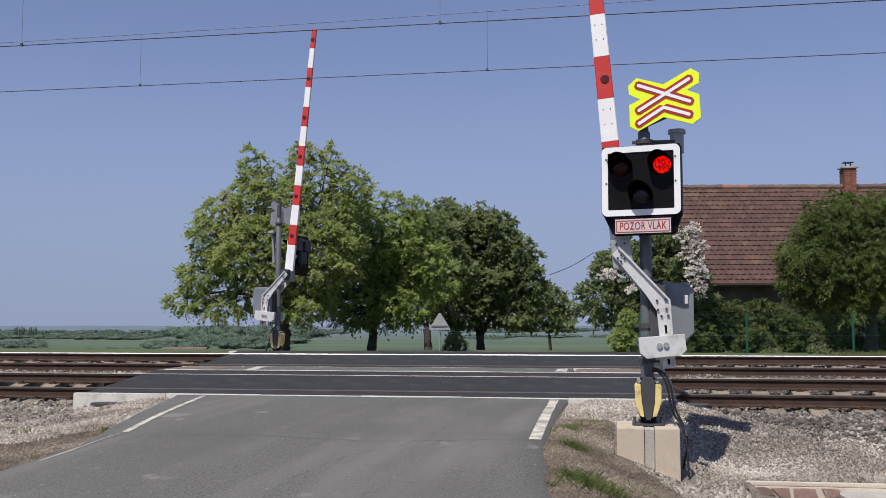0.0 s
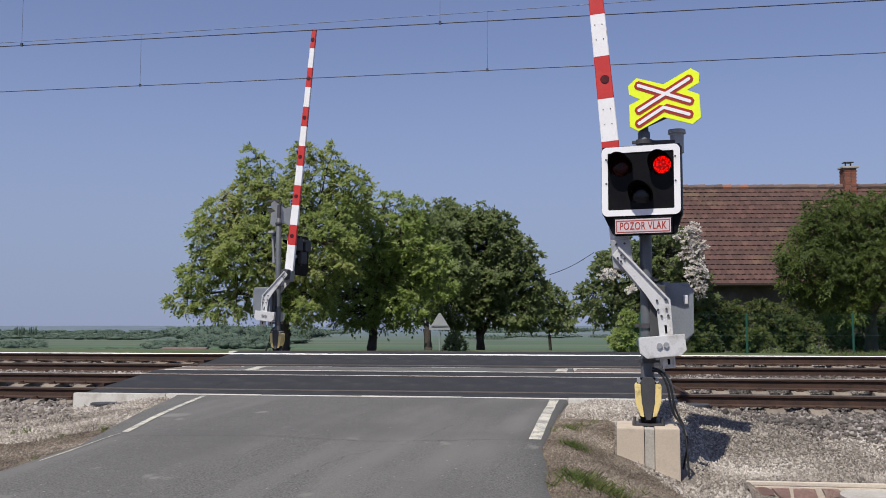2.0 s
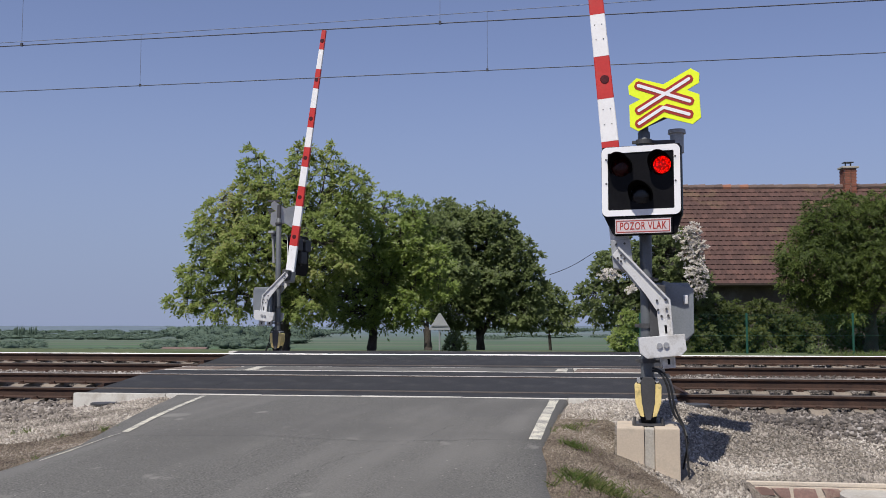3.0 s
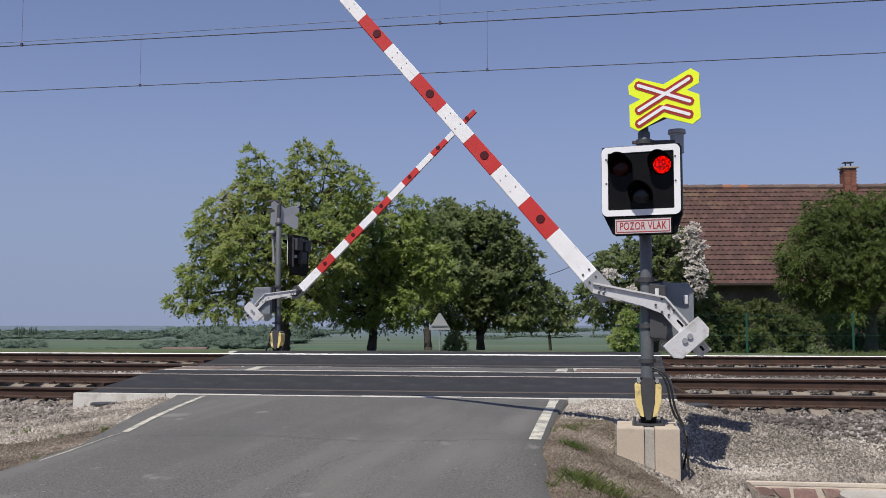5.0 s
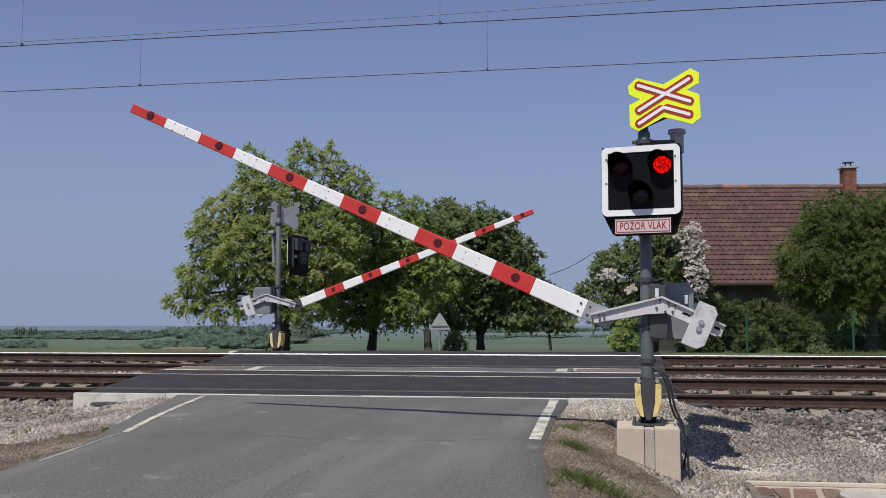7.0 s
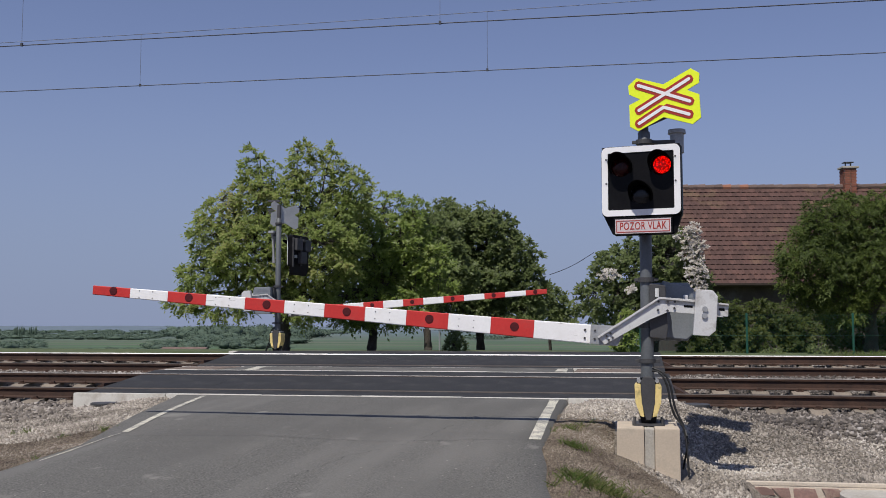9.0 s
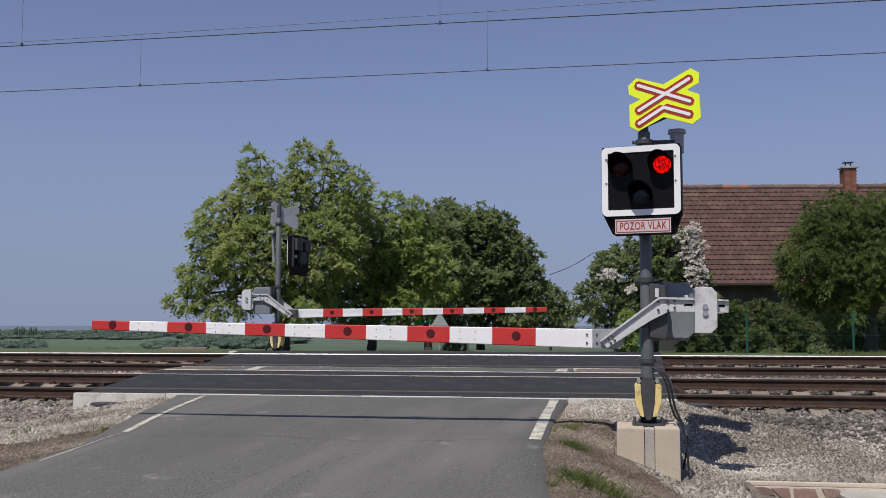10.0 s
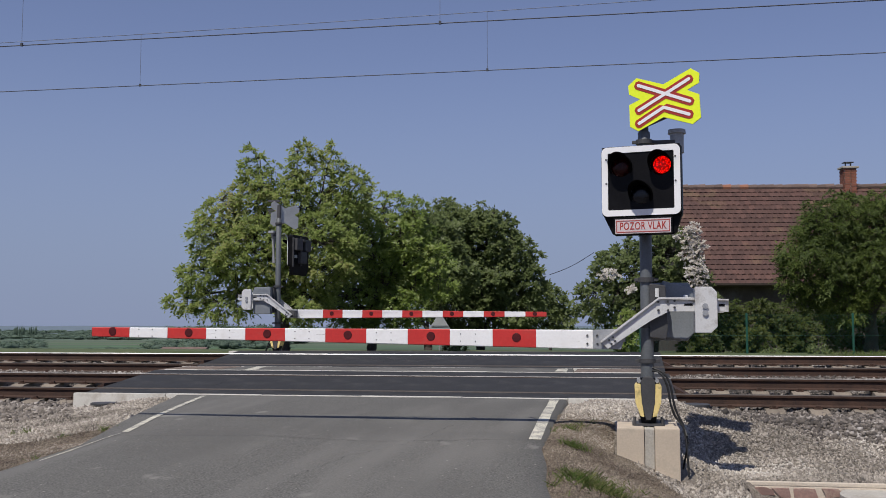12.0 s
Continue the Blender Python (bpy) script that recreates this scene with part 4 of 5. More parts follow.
    # bell and lamp bracket at the head of the post
    if lit:
        bm = tube(bmesh.new(), [(0.36, 0.1, 2.93), (0.36, 0.1, 3.14), (0.36, 0.1, 3.145), (0.36, 0.1, 3.19)], [0.075, 0.075, 0.098, 0.094], 18)
        part("bell_bracket", box(bmesh.new(), 0.0, 0.36, 0.03, 0.08, 3.02, 3.07, 0.006), DARKGREY, root)
    else:
        bm = tube(bmesh.new(), [(0.16, -0.1, 2.1), (0.16, -0.1, 2.7), (0.17, -0.1, 2.82), (0.17, -0.1, 2.825), (0.17, -0.1, 2.88)], [0.04, 0.045, 0.075, 0.13, 0.125], 18)
        part("bell_bracket", box(bmesh.new(), 0.0, 0.17, -0.1, -0.03, 2.74, 2.79, 0.006), DARKGREY, root)
    part("bell", bm, GALV, root, "grey warning bell", smooth=True)
    # crossbuck
    C = sign_at
    shape = [(-0.42, 0.2), (-0.32, 0.285), (-0.005, 0.185), (0.315, 0.345), (0.415, 0.28), (0.41, 0.17), (0.27, 0.095), (0.41, 0.035), (0.425, -0.235), (0.33, -0.305), (-0.005, -0.2), (-0.305, -0.345), (-0.405, -0.285), (-0.41, -0.03), (-0.28, 0.03), (-0.41, 0.095)]
    sign = part("crossbuck", prism(bmesh.new(), shape, 0.0, 0.004, "y"), FLUO, root, "fluorescent yellow crossbuck sign for several tracks", m=C @ Matrix.Diagonal((0.92, 1, 0.94, 1)))
    part("sign_back", prism(bmesh.new(), [(x * 1.006, z * 1.006) for x, z in shape], 0.0042, 0.018, "y"), SIGNBACK, sign, "grey aluminium back")

    def bar(p, q, w, y0, y1, material, name, cut=0.5):
        p, q = Vector(p), Vector(q)
        d = (q - p).normalized()
        nrm = Vector((-d.y, d.x)) * w / 2
        pts = [p - nrm * cut, p + d * w * 0.3 - nrm, q - d * w * 0.3 - nrm, q - nrm * cut, q + nrm * cut, q - d * w * 0.3 + nrm, p + d * w * 0.3 + nrm, p + nrm * cut]
        part(name, prism(bmesh.new(), [(v.x, v.y) for v in pts], y0, y1, "y"), material, sign)

    lines = (((-0.34, 0.21), (0.345, -0.055)), ((0.335, 0.245), (-0.335, -0.125)), ((-0.335, -0.28), (0.0, -0.085)), ((-0.005, -0.085), (0.335, -0.205)))
    for j, (p, q) in enumerate(lines):
        bar(p, q, 0.1, -0.0035 - 0.0004 * j, 0.0, SIGNRED, "red_bar")
    for j, (p, q) in enumerate(lines):
        d = (Vector(q) - Vector(p)).normalized() * 0.03
        p2, q2 = Vector(p) + d * (1 if j != 3 else -0.2), Vector(q) - d * (1 if j != 2 else -0.2)
        bar(p2, q2, 0.037, -0.0075 - 0.0004 * j, -0.005, WHITE, "white_bar")
    bm = bmesh.new()
    tube(bm, [(0, 0, 3.1), (0.0, -0.02, 3.5)], [0.05, 0.05], 12)
    box(bm, 0.0, 0.3, -0.09, -0.03, 3.36, 3.41, 0.004)
    box(bm, 0.0, 0.3, -0.09, -0.03, 3.58, 3.63, 0.004)
    prism(bm, [(0.02, 3.2), (0.26, 3.3), (0.26, 3.36), (0.02, 3.27)], -0.11, -0.03, "y")
    part("sign_bracket", bm, DARKGREY, root)
    # cables from the drive, down the side of the foundation
    for o, foot in ((0.0, (0.4, -0.3, -0.55)), (0.035, (0.36, 0.0, -0.5))):
        pts = [(0.05, -0.1, 0.54 + o), (0.13 + o, -0.14, 0.52), (0.2 + o, -0.16, 0.38), (0.23 + o, -0.17, 0.2), (0.28 + o, -0.17, 0.06), (0.35 + o * 0.3, -0.18, -0.03), (0.385 + o * 0.3, -0.24, -0.2), foot]
        fine = []
        for i in range(len(pts) - 1):
            q = [Vector(pts[max(0, min(len(pts) - 1, i + j))]) for j in (-1, 0, 1, 2)]
            for t in (0.0, 0.33, 0.67):
                fine.append(0.5 * (2 * q[1] + (q[2] - q[0]) * t + (2 * q[0] - 5 * q[1] + 4 * q[2] - q[3]) * t * t + (3 * q[1] - q[0] - 3 * q[2] + q[3]) * t ** 3))
        fine.append(Vector(pts[-1]))
        part("cable", tube(bmesh.new(), fine, [0.012] * len(fine), 8), CABLE, root, "drooping black cable", smooth=True)
    light = None
    if lit:
        bm = tube(bmesh.new(), [(0, 0.012, 0), (0, 0.02, 0)], [0.094, 0.094], 24)
        light = part("lit_diodes", bm, REDGLOW, root, "glowing red warning light", m=U @ pose(0.225, 0.008, 0.165))
    return boom, light, U


REDGLOW = glow_mat("red_glow", (1.0, 0.03, 0.015), 1.15)
RED_LENS = lens_mat("red_lens", (1.0, 0.12, 0.08), (0.045, 0.004, 0.004), 0.6)
BLUE_LENS = lens_mat("white_lens", (0.5, 0.55, 0.7), (0.012, 0.014, 0.02), 0.3)
SIGNWHITE = mat("sign_white", (0.62, 0.55, 0.55), (0.54, 0.48, 0.48), 0.5, scale=4, fine=50, bump=0.03)
NEAR_M = CROSS @ pose(3.07, -4.63, 0.607)
FAR_M = CROSS @ pose(-5.36, 7.5, 1.09, 0, 0, 180)
near_boom, near_light, UNIT = build_barrier(NEAR_M, "grey crossing barrier with red-white boom, lights and crossbuck", True, pose(-0.045, -0.27, 2.58, 0, 0, -11), pose(0.215, -0.16, 3.475, 0, 0, -11), 0.752)
far_boom, far_light, _ = build_barrier(FAR_M, "grey crossing barrier beyond the tracks seen from behind", False, pose(-0.25, -0.6, 2.4, 0, 0, 80), pose(-0.09, -0.16, 3.26, 0, 0, 49), 0.7)


def foundation(m, label, h, cut):
    root = thing("barrier_foundation", m, label, "foundation", "barrier foundations")
    for x0, x1, y0 in ((-0.335, -0.053, -0.42), (0.055, 0.31, -0.44)):
        part("block", box(bmesh.new(), x0, x1, y0, 0.42, -h, -0.04, 0.015), BLOCK, root)
    part("core", box(bmesh.new(), -0.05, 0.052, -0.39, 0.40, -h, -0.05, 0.01), CONCRETE, root, "grey concrete core")
    return root


foundation(NEAR_M, "pale concrete foundation block under the barrier post", 0.75, True)
foundation(FAR_M, "low concrete foundation of the far barrier", 0.3, False)

# ---- overhead line ----
def wire(name, pts, r, label):
    bm = tube(bmesh.new(), pts, [r] * len(pts), 6)
    ob = new(name, finish(name, bm, COPPER))
    ob.matrix_world = CROSS
    return tagged(ob, label, "overhead wire")


for d, zc, sag, zm, drops in ((0.0, 6.55, (-0.5, 0.0006), 7.9, (-7.5, -0.05, 7.4)), (4.0, 6.777, (-20.0, 0.00035), 7.84, (-7.28, 0.2))):
    root = thing("overhead_line", CROSS, "thin dark contact wire hung from a carrier wire", "overhead wire", "overhead lines")
    xs = [-60 + 4 * i for i in range(31)]
    car = lambda s: zm + sag[1] * (s - sag[0]) ** 2
    part("contact_wire", tube(bmesh.new(), [(s, d, zc) for s in xs], [0.009] * 31, 6), COPPER, root)
    part("carrier_wire", tube(bmesh.new(), [(s, d, car(s)) for s in xs], [0.006] * 31, 6), PALEWIRE, root)
    for s in drops:
        part("dropper", tube(bmesh.new(), [(s, d, zc), (s, d, car(s))], [0.004, 0.004], 6), PALEWIRE, root)
        part("dropper_clamp", box(bmesh.new(), s - 0.02, s + 0.02, d - 0.015, d + 0.015, zc - 0.015, zc + 0.04), COPPER, root)

# ---- trees and shrubs ----
def crown_tips(lobes, count, gap, seed, shell, stray):
    """Twig ends spread through a set of lobes (x, y, z, rx, ry, rz), none nearer to another than the gap."""
    rng = np.random.default_rng(seed)
    L = np.array(lobes, float)
    vol = L[:, 3] * L[:, 5]
    tries = count * 14
    pick = rng.choice(len(L), tries, p=vol / vol.sum())
    v = rng.normal(size=(tries, 3))
    v /= np.linalg.norm(v, axis=1)[:, None]
    r = shell[0] + (shell[1] - shell[0]) * rng.random(tries) ** 0.6 + (rng.random(tries) < stray) * rng.uniform(0.04, 0.22, tries)
    c = L[pick, :3] + v * np.maximum(L[pick, 3:] - 0.18, 0.1) * r[:, None]
    cells, keep = {}, []
    for i, q in enumerate(c):
        key = tuple(int(math.floor(t / gap)) for t in q)
        close = False
        for dx in (-1, 0, 1):
            for dy in (-1, 0, 1):
                for dz in (-1, 0, 1):
                    for j in cells.get((key[0] + dx, key[1] + dy, key[2] + dz), ()):
                        close = close or ((c[j] - q) ** 2).sum() < gap * gap
        if not close:
            cells.setdefault(key, []).append(i)
            keep.append(i)
            if len(keep) >= count:
                break
    return c[keep], v[keep]


def sprays(tips, out, seed, leaves=8, rachis=0.3, leaflets=7, size=0.1, slim=0.22, droop=0.35, rise=0.2):
    """Compound leaves round each twig end: a hidden midrib with paired leaflets, each folded along its own rib."""
    rng = np.random.default_rng(seed)
    n = len(tips)
    k = rng.integers(max(2, int(leaves * 0.55)), int(leaves * 1.45) + 1, n)
    own = np.repeat(np.arange(n), k)
    m = len(own)
    big = rng.uniform(0.7, 1.25, n)[own]
    d = rng.normal(size=(m, 3)) + 0.75 * out[own]
    d[:, 2] = d[:, 2] * 0.6 + rise
    d /= np.linalg.norm(d, axis=1)[:, None]
    # leaves are turned toward sun and camera so that the crowns come out brighter
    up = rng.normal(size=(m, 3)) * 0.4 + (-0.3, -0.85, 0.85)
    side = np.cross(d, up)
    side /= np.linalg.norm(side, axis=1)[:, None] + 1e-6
    parts_ = []
    for q in range(leaflets):
        t = 0.22 + 0.78 * (q // 2 + 1) / ((leaflets + 1) // 2)
        end = q == leaflets - 1
        sg = 0.0 if end else (1.0 if q % 2 else -1.0)
        p = tips[own] + d * (rachis * t * big)[:, None] * (0.82 if not end else 0.95)
        p[:, 2] -= droop * rachis * t * t * big
        ld = d * (1.0 if end else 0.55) + side * sg * 0.85 + rng.normal(size=(m, 3)) * 0.16
        ld[:, 2] -= droop * 0.5 * t
        ld /= np.linalg.norm(ld, axis=1)[:, None]
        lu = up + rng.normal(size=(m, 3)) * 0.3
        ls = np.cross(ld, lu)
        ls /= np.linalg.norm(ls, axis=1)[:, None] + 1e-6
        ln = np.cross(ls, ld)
        s = (size * big * rng.uniform(0.75, 1.25, m))[:, None]
        parts_.append(np.stack([p, p + ld * s * 0.45 + ls * s * slim + ln * s * 0.06, p + ld * s - ln * s * 0.08, p + ld * s * 0.45 - ls * s * slim + ln * s * 0.06], 1))
    P = np.concatenate(parts_).reshape(-1, 3)
    return P, np.arange(len(P)).reshape(-1, 4)


def limbs(base, lobes, tips, r0, seed, trunk_top=1.6, lean=(0, 0)):
    """Trunk, a limb into each lobe, and a branchlet from the nearest limb to every twig end."""
    rng = random.Random(seed)
    bm = bmesh.new()
    b = Vector(base)
    fork = b + Vector((lean[0], lean[1], trunk_top))
    tube(bm, [b - Vector((0, 0, 0.3)), b + Vector((0, 0, 0.15)), (b + fork) / 2 + Vector((0.05, 0, 0)), fork], [r0 * 1.5, r0 * 1.1, r0 * 0.92, r0 * 0.85], 10)
    nodes = []
    for x, y, z, rx, ry, rz in lobes:
        tip = Vector((x + rng.uniform(-0.3, 0.3) * rx, y + rng.uniform(-0.3, 0.3) * ry, z + 0.35 * rz))
        st = fork + Vector((0, 0, rng.uniform(-0.4, 0.15)))
        low = min(0.0, tip.z - st.z) * 0.4
        pts = [st]
        for i in range(1, 7):
            f = i / 6
            q = st.lerp(tip, f) + Vector((rng.uniform(-0.12, 0.12), rng.uniform(-0.12, 0.12), 0.35 * math.sin(math.pi * f) + low * f * (1 - f)))
            pts.append(q)
        w = r0 * rng.uniform(0.36, 0.55)
        rad = [w * (1 - 0.82 * i / 6) for i in range(7)]
        tube(bm, pts, rad, 6)
        nodes += [(pts[i], rad[i]) for i in range(1, 7)]
    N = np.array([tuple(q) for q, _ in nodes])
    for t in tips:
        far2 = ((N - t) ** 2).sum(1) + 0.8 * np.maximum(N[:, 2] - t[2], 0) ** 2
        j = int(far2.argmin())
        a, e = nodes[j][0], Vector(t)
        mid = a.lerp(e, 0.5) + Vector((rng.uniform(-0.08, 0.08), rng.uniform(-0.08, 0.08), rng.uniform(-0.02, 0.14)))
        w = min(nodes[j][1] * 0.6, 0.022)
        tube(bm, [a, mid, e], [w, w * 0.7, 0.005], 4, False)
    return bm


def tree(name, label, base, lobes, count, seed, leaf, r0=0.16, trunk_top=1.6, gap=0.26, group="", shell=(0.35, 1.0), stray=0.14, category="tree", lean=(0, 0), **spray):
    root = thing(name, Matrix.Identity(4), label, category, group)
    tips, out = crown_tips(lobes, count, gap, seed, shell, stray)
    part("trunk", limbs(base, lobes, tips, r0, seed, trunk_top, lean), BARK, root, smooth=True)
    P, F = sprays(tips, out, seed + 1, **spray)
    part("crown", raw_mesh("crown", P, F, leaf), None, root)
    return root


def leaf_cloud(lobes, clumps, per, size, seed, spread=0.34, shell=(0.5, 1.0), droop=0.0, slim=0.45):
    """Leaves in clumps over a set of lobes (x, y, z, rx, ry, rz): four-cornered, folded along the midrib."""
    rng = np.random.default_rng(seed)
    L = np.array(lobes, float)
    L[:, 3:] = np.maximum(L[:, 3:] - 0.55 * spread, 0.2 * L[:, 3:])
    vol = (L[:, 3] * L[:, 5]) ** 1.0
    pick = rng.choice(len(L), clumps, p=vol / vol.sum())
    v = rng.normal(size=(clumps, 3))
    v /= np.linalg.norm(v, axis=1)[:, None]
    r = shell[0] + (shell[1] - shell[0]) * rng.random(clumps) ** 0.6 + (rng.random(clumps) < 0.16) * rng.uniform(0.05, 0.3, clumps)
    c = L[pick, :3] + v * L[pick, 3:] * r[:, None]
    k = rng.integers(int(per * 0.4), int(per * 1.6), clumps)
    own = np.repeat(np.arange(clumps), k)
    n = len(own)
    cs = spread * rng.uniform(0.55, 1.5, clumps)
    flat = np.stack([rng.uniform(0.8, 1.5, clumps), rng.uniform(0.8, 1.3, clumps), rng.uniform(0.4, 0.7, clumps)], -1)
    p = c[own] + np.clip(rng.normal(size=(n, 3)), -1.7, 1.7) * cs[own][:, None] * flat[own]
    d = rng.normal(size=(n, 3)) + 0.5 * v[own]
    d[:, 2] = d[:, 2] * 0.55 - droop
    d /= np.linalg.norm(d, axis=1)[:, None]
    # same brightening tilt: leaf faces lean to the sun and the camera
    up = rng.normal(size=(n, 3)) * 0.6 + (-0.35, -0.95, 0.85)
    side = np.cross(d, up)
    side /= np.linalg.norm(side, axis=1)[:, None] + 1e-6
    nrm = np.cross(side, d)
    s = size * rng.uniform(0.6, 1.3, n)[:, None]
    a = p - d * s * 0.5
    b = p + side * s * slim + nrm * s * 0.12
    e = p + d * s * 0.6 - nrm * s * 0.05
    f = p - side * s * slim + nrm * s * 0.12
    P = np.stack([a, b, e, f], 1).reshape(-1, 3)
    return P, np.arange(4 * n).reshape(-1, 4), c


WALNUTSPRAY = dict(leaves=8, rachis=0.26, leaflets=9, size=0.096, slim=0.26, droop=0.4, rise=0.25)
tree("walnut_tree", "broad walnut tree with light green airy crown", (-4.6, 29.5, 0.85),
     [(-5.5, 29.5, 5.2, 1.0, 1.1, 1.2), (-5.6, 29.5, 6.3, 0.45, 0.5, 0.8), (-5.0, 29.4, 6.0, 0.55, 0.5, 0.6), (-4.3, 29.5, 5.3, 1.0, 1.1, 1.0), (-4.1, 29.5, 6.45, 0.55, 0.55, 0.85), (-3.3, 29.5, 6.45, 0.4, 0.5, 0.85), (-3.6, 29.4, 6.0, 0.7, 0.5, 0.6), (-2.75, 29.6, 5.5, 0.8, 1.0, 1.0),
      (-6.6, 29.3, 4.3, 0.85, 1.1, 0.95), (-6.5, 29.4, 5.1, 0.65, 0.7, 0.6), (-7.0, 29.3, 3.1, 0.8, 1.0, 0.6), (-7.3, 29.2, 2.35, 0.8, 0.9, 0.4), (-5.2, 28.8, 3.7, 1.5, 1.4, 1.3), (-3.6, 28.9, 3.8, 1.4, 1.4, 1.4), (-6.2, 29.0, 2.2, 1.0, 1.0, 0.5), (-3.9, 28.8, 2.3, 1.0, 1.1, 0.7)],
     900, 11, WALNUT, 0.17, 1.2, 0.24, "roadside trees", (0.4, 1.0), 0.16, **WALNUTSPRAY)
tree("walnut_tree", "walnut tree with dense mid-green crown", (-2.2, 31.5, 0.85),
     [(-2.2, 31.5, 4.0, 1.4, 1.4, 1.5), (-1.2, 31.5, 4.4, 1.0, 1.2, 1.1), (-0.5, 31.4, 3.5, 0.8, 1.1, 1.0), (-2.6, 31.2, 2.4, 1.4, 1.3, 0.9), (-1.3, 31.2, 2.3, 1.0, 1.1, 0.75), (-2.9, 31.4, 4.9, 0.8, 0.9, 0.9), (-1.6, 31.5, 5.5, 0.65, 0.6, 0.6), (-0.85, 31.4, 5.4, 0.5, 0.6, 0.55), (-0.1, 31.2, 2.9, 0.6, 0.8, 0.6)],
     680, 12, WALNUTGREEN, 0.15, 1.2, 0.25, "roadside trees", (0.4, 1.0), 0.14, **WALNUTSPRAY)
DARKSPRAY = dict(leaves=9, rachis=0.3, leaflets=7, size=0.14, slim=0.3, droop=0.3, rise=0.25)
tree("roadside_tree", "dark green roadside tree with dense round crown", (1.5, 42, 0.0),
     [(0.2, 42, 5.6, 1.4, 1.5, 1.25), (1.7, 42, 5.3, 1.45, 1.5, 1.45), (2.75, 42, 4.5, 1.15, 1.3, 1.3), (0.2, 41.8, 3.9, 1.6, 1.5, 1.4), (1.8, 41.8, 3.5, 1.5, 1.5, 1.3), (3.35, 42, 3.3, 1.0, 1.2, 1.15), (3.0, 41.6, 2.2, 1.1, 1.1, 0.8), (0.6, 41.5, 2.3, 1.5, 1.2, 0.8), (-0.8, 41.8, 4.9, 1.0, 1.2, 1.3), (2.0, 42, 6.2, 0.5, 0.6, 0.5), (0.0, 42, 6.75, 0.5, 0.6, 0.4)],
     1050, 13, DARKLEAF, 0.2, 1.6, 0.3, "roadside trees", (0.5, 1.0), 0.12, **DARKSPRAY)
tree("roadside_tree", "dark green tree behind the walnut trees", (-0.6, 38, 0.2),
     [(-0.6, 38, 4.6, 1.3, 1.2, 1.3), (0.3, 38, 3.7, 1.0, 1.2, 0.8), (-1.9, 38, 3.6, 1.2, 1.2, 1.3)],
     380, 14, DARKLEAF, 0.17, 1.4, 0.3, "roadside trees", (0.4, 1.0), **DARKSPRAY)
tree("small_tree", "small slender green tree by the road", (5.0, 48, -0.2),
     [(4.9, 48, 2.9, 1.0, 0.9, 0.95), (5.6, 48, 2.1, 0.8, 0.8, 0.75), (4.2, 48, 2.3, 0.8, 0.8, 0.75)], 150, 15, DARKLEAF, 0.09, 1.5, 0.3, "roadside trees", **DARKSPRAY)
tree("blossoming_shrub", "tall green shrub with white blossom clusters", (6.2, 30, 0.85),
     [(5.5, 30, 3.1, 1.2, 1.1, 1.25), (6.6, 30, 3.5, 1.1, 1.1, 1.35), (4.7, 30, 2.4, 1.0, 0.9, 0.85), (4.9, 30, 3.4, 0.6, 0.7, 0.6), (7.2, 30, 2.6, 0.95, 1.1, 1.0), (6.0, 29.9, 2.1, 1.2, 1.0, 0.9)],
     620, 16, DARKLEAF, 0.12, 0.8, 0.2, "", (0.5, 1.0), 0.1, "shrub", leaves=7, rachis=0.2, leaflets=7, size=0.1, slim=0.3, droop=0.2, rise=0.2)
shrub = bpy.data.objects["blossoming_shrub"]
tips, out = crown_tips([(7.15, 29.1, 3.9, 0.5, 0.3, 0.85), (7.25, 28.9, 3.0, 0.45, 0.3, 0.7), (4.7, 28.8, 3.1, 0.45, 0.25, 0.36), (5.3, 28.7, 2.7, 0.3, 0.25, 0.3), (6.7, 29.1, 4.35, 0.3, 0.25, 0.35), (6.3, 28.9, 2.2, 0.5, 0.2, 0.5)], 200, 0.11, 21, (0.3, 1.0), 0.3)
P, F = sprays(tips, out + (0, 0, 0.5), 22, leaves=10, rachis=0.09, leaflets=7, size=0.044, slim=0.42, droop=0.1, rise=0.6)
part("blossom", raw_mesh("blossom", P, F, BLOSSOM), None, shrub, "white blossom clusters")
SHRUBSPRAY = dict(leaves=7, rachis=0.16, leaflets=7, size=0.085, slim=0.28, droop=0.3, rise=0.25)
tree("conical_shrub", "small dense conical bright green shrub", (4.8, 27, 0.9), [(4.78, 27, 1.3, 0.52, 0.45, 0.52), (4.9, 27, 1.8, 0.38, 0.36, 0.45)], 170, 17, WALNUTGREEN, 0.06, 0.5, 0.12, "", (0.6, 1.0), 0.05, "shrub", leaves=7, rachis=0.12, leaflets=7, size=0.07, slim=0.28)
tree("yew_tree", "large shaggy yellow-green yew tree beside the house", (13.4, 32, 0.8),
     [(12.8, 32, 4.6, 1.5, 1.4, 1.4), (14.4, 32, 4.7, 1.6, 1.4, 1.4), (11.7, 31.6, 3.5, 1.2, 1.3, 1.35), (11.9, 31.6, 4.6, 0.9, 1.0, 0.9), (13.3, 31.2, 3.5, 1.3, 1.3, 1.1), (15.2, 31.4, 3.7, 1.4, 1.3, 1.3), (16.2, 32, 4.8, 1.5, 1.4, 1.4), (12.3, 31.4, 2.3, 0.8, 0.9, 0.7), (15.2, 31.2, 5.9, 0.7, 0.8, 0.5)],
     1250, 18, YEWLEAF, 0.22, 1.2, 0.265, "", (0.55, 1.0), 0.12, leaves=8, rachis=0.36, leaflets=13, size=0.1, slim=0.17, droop=0.5, rise=0.15)
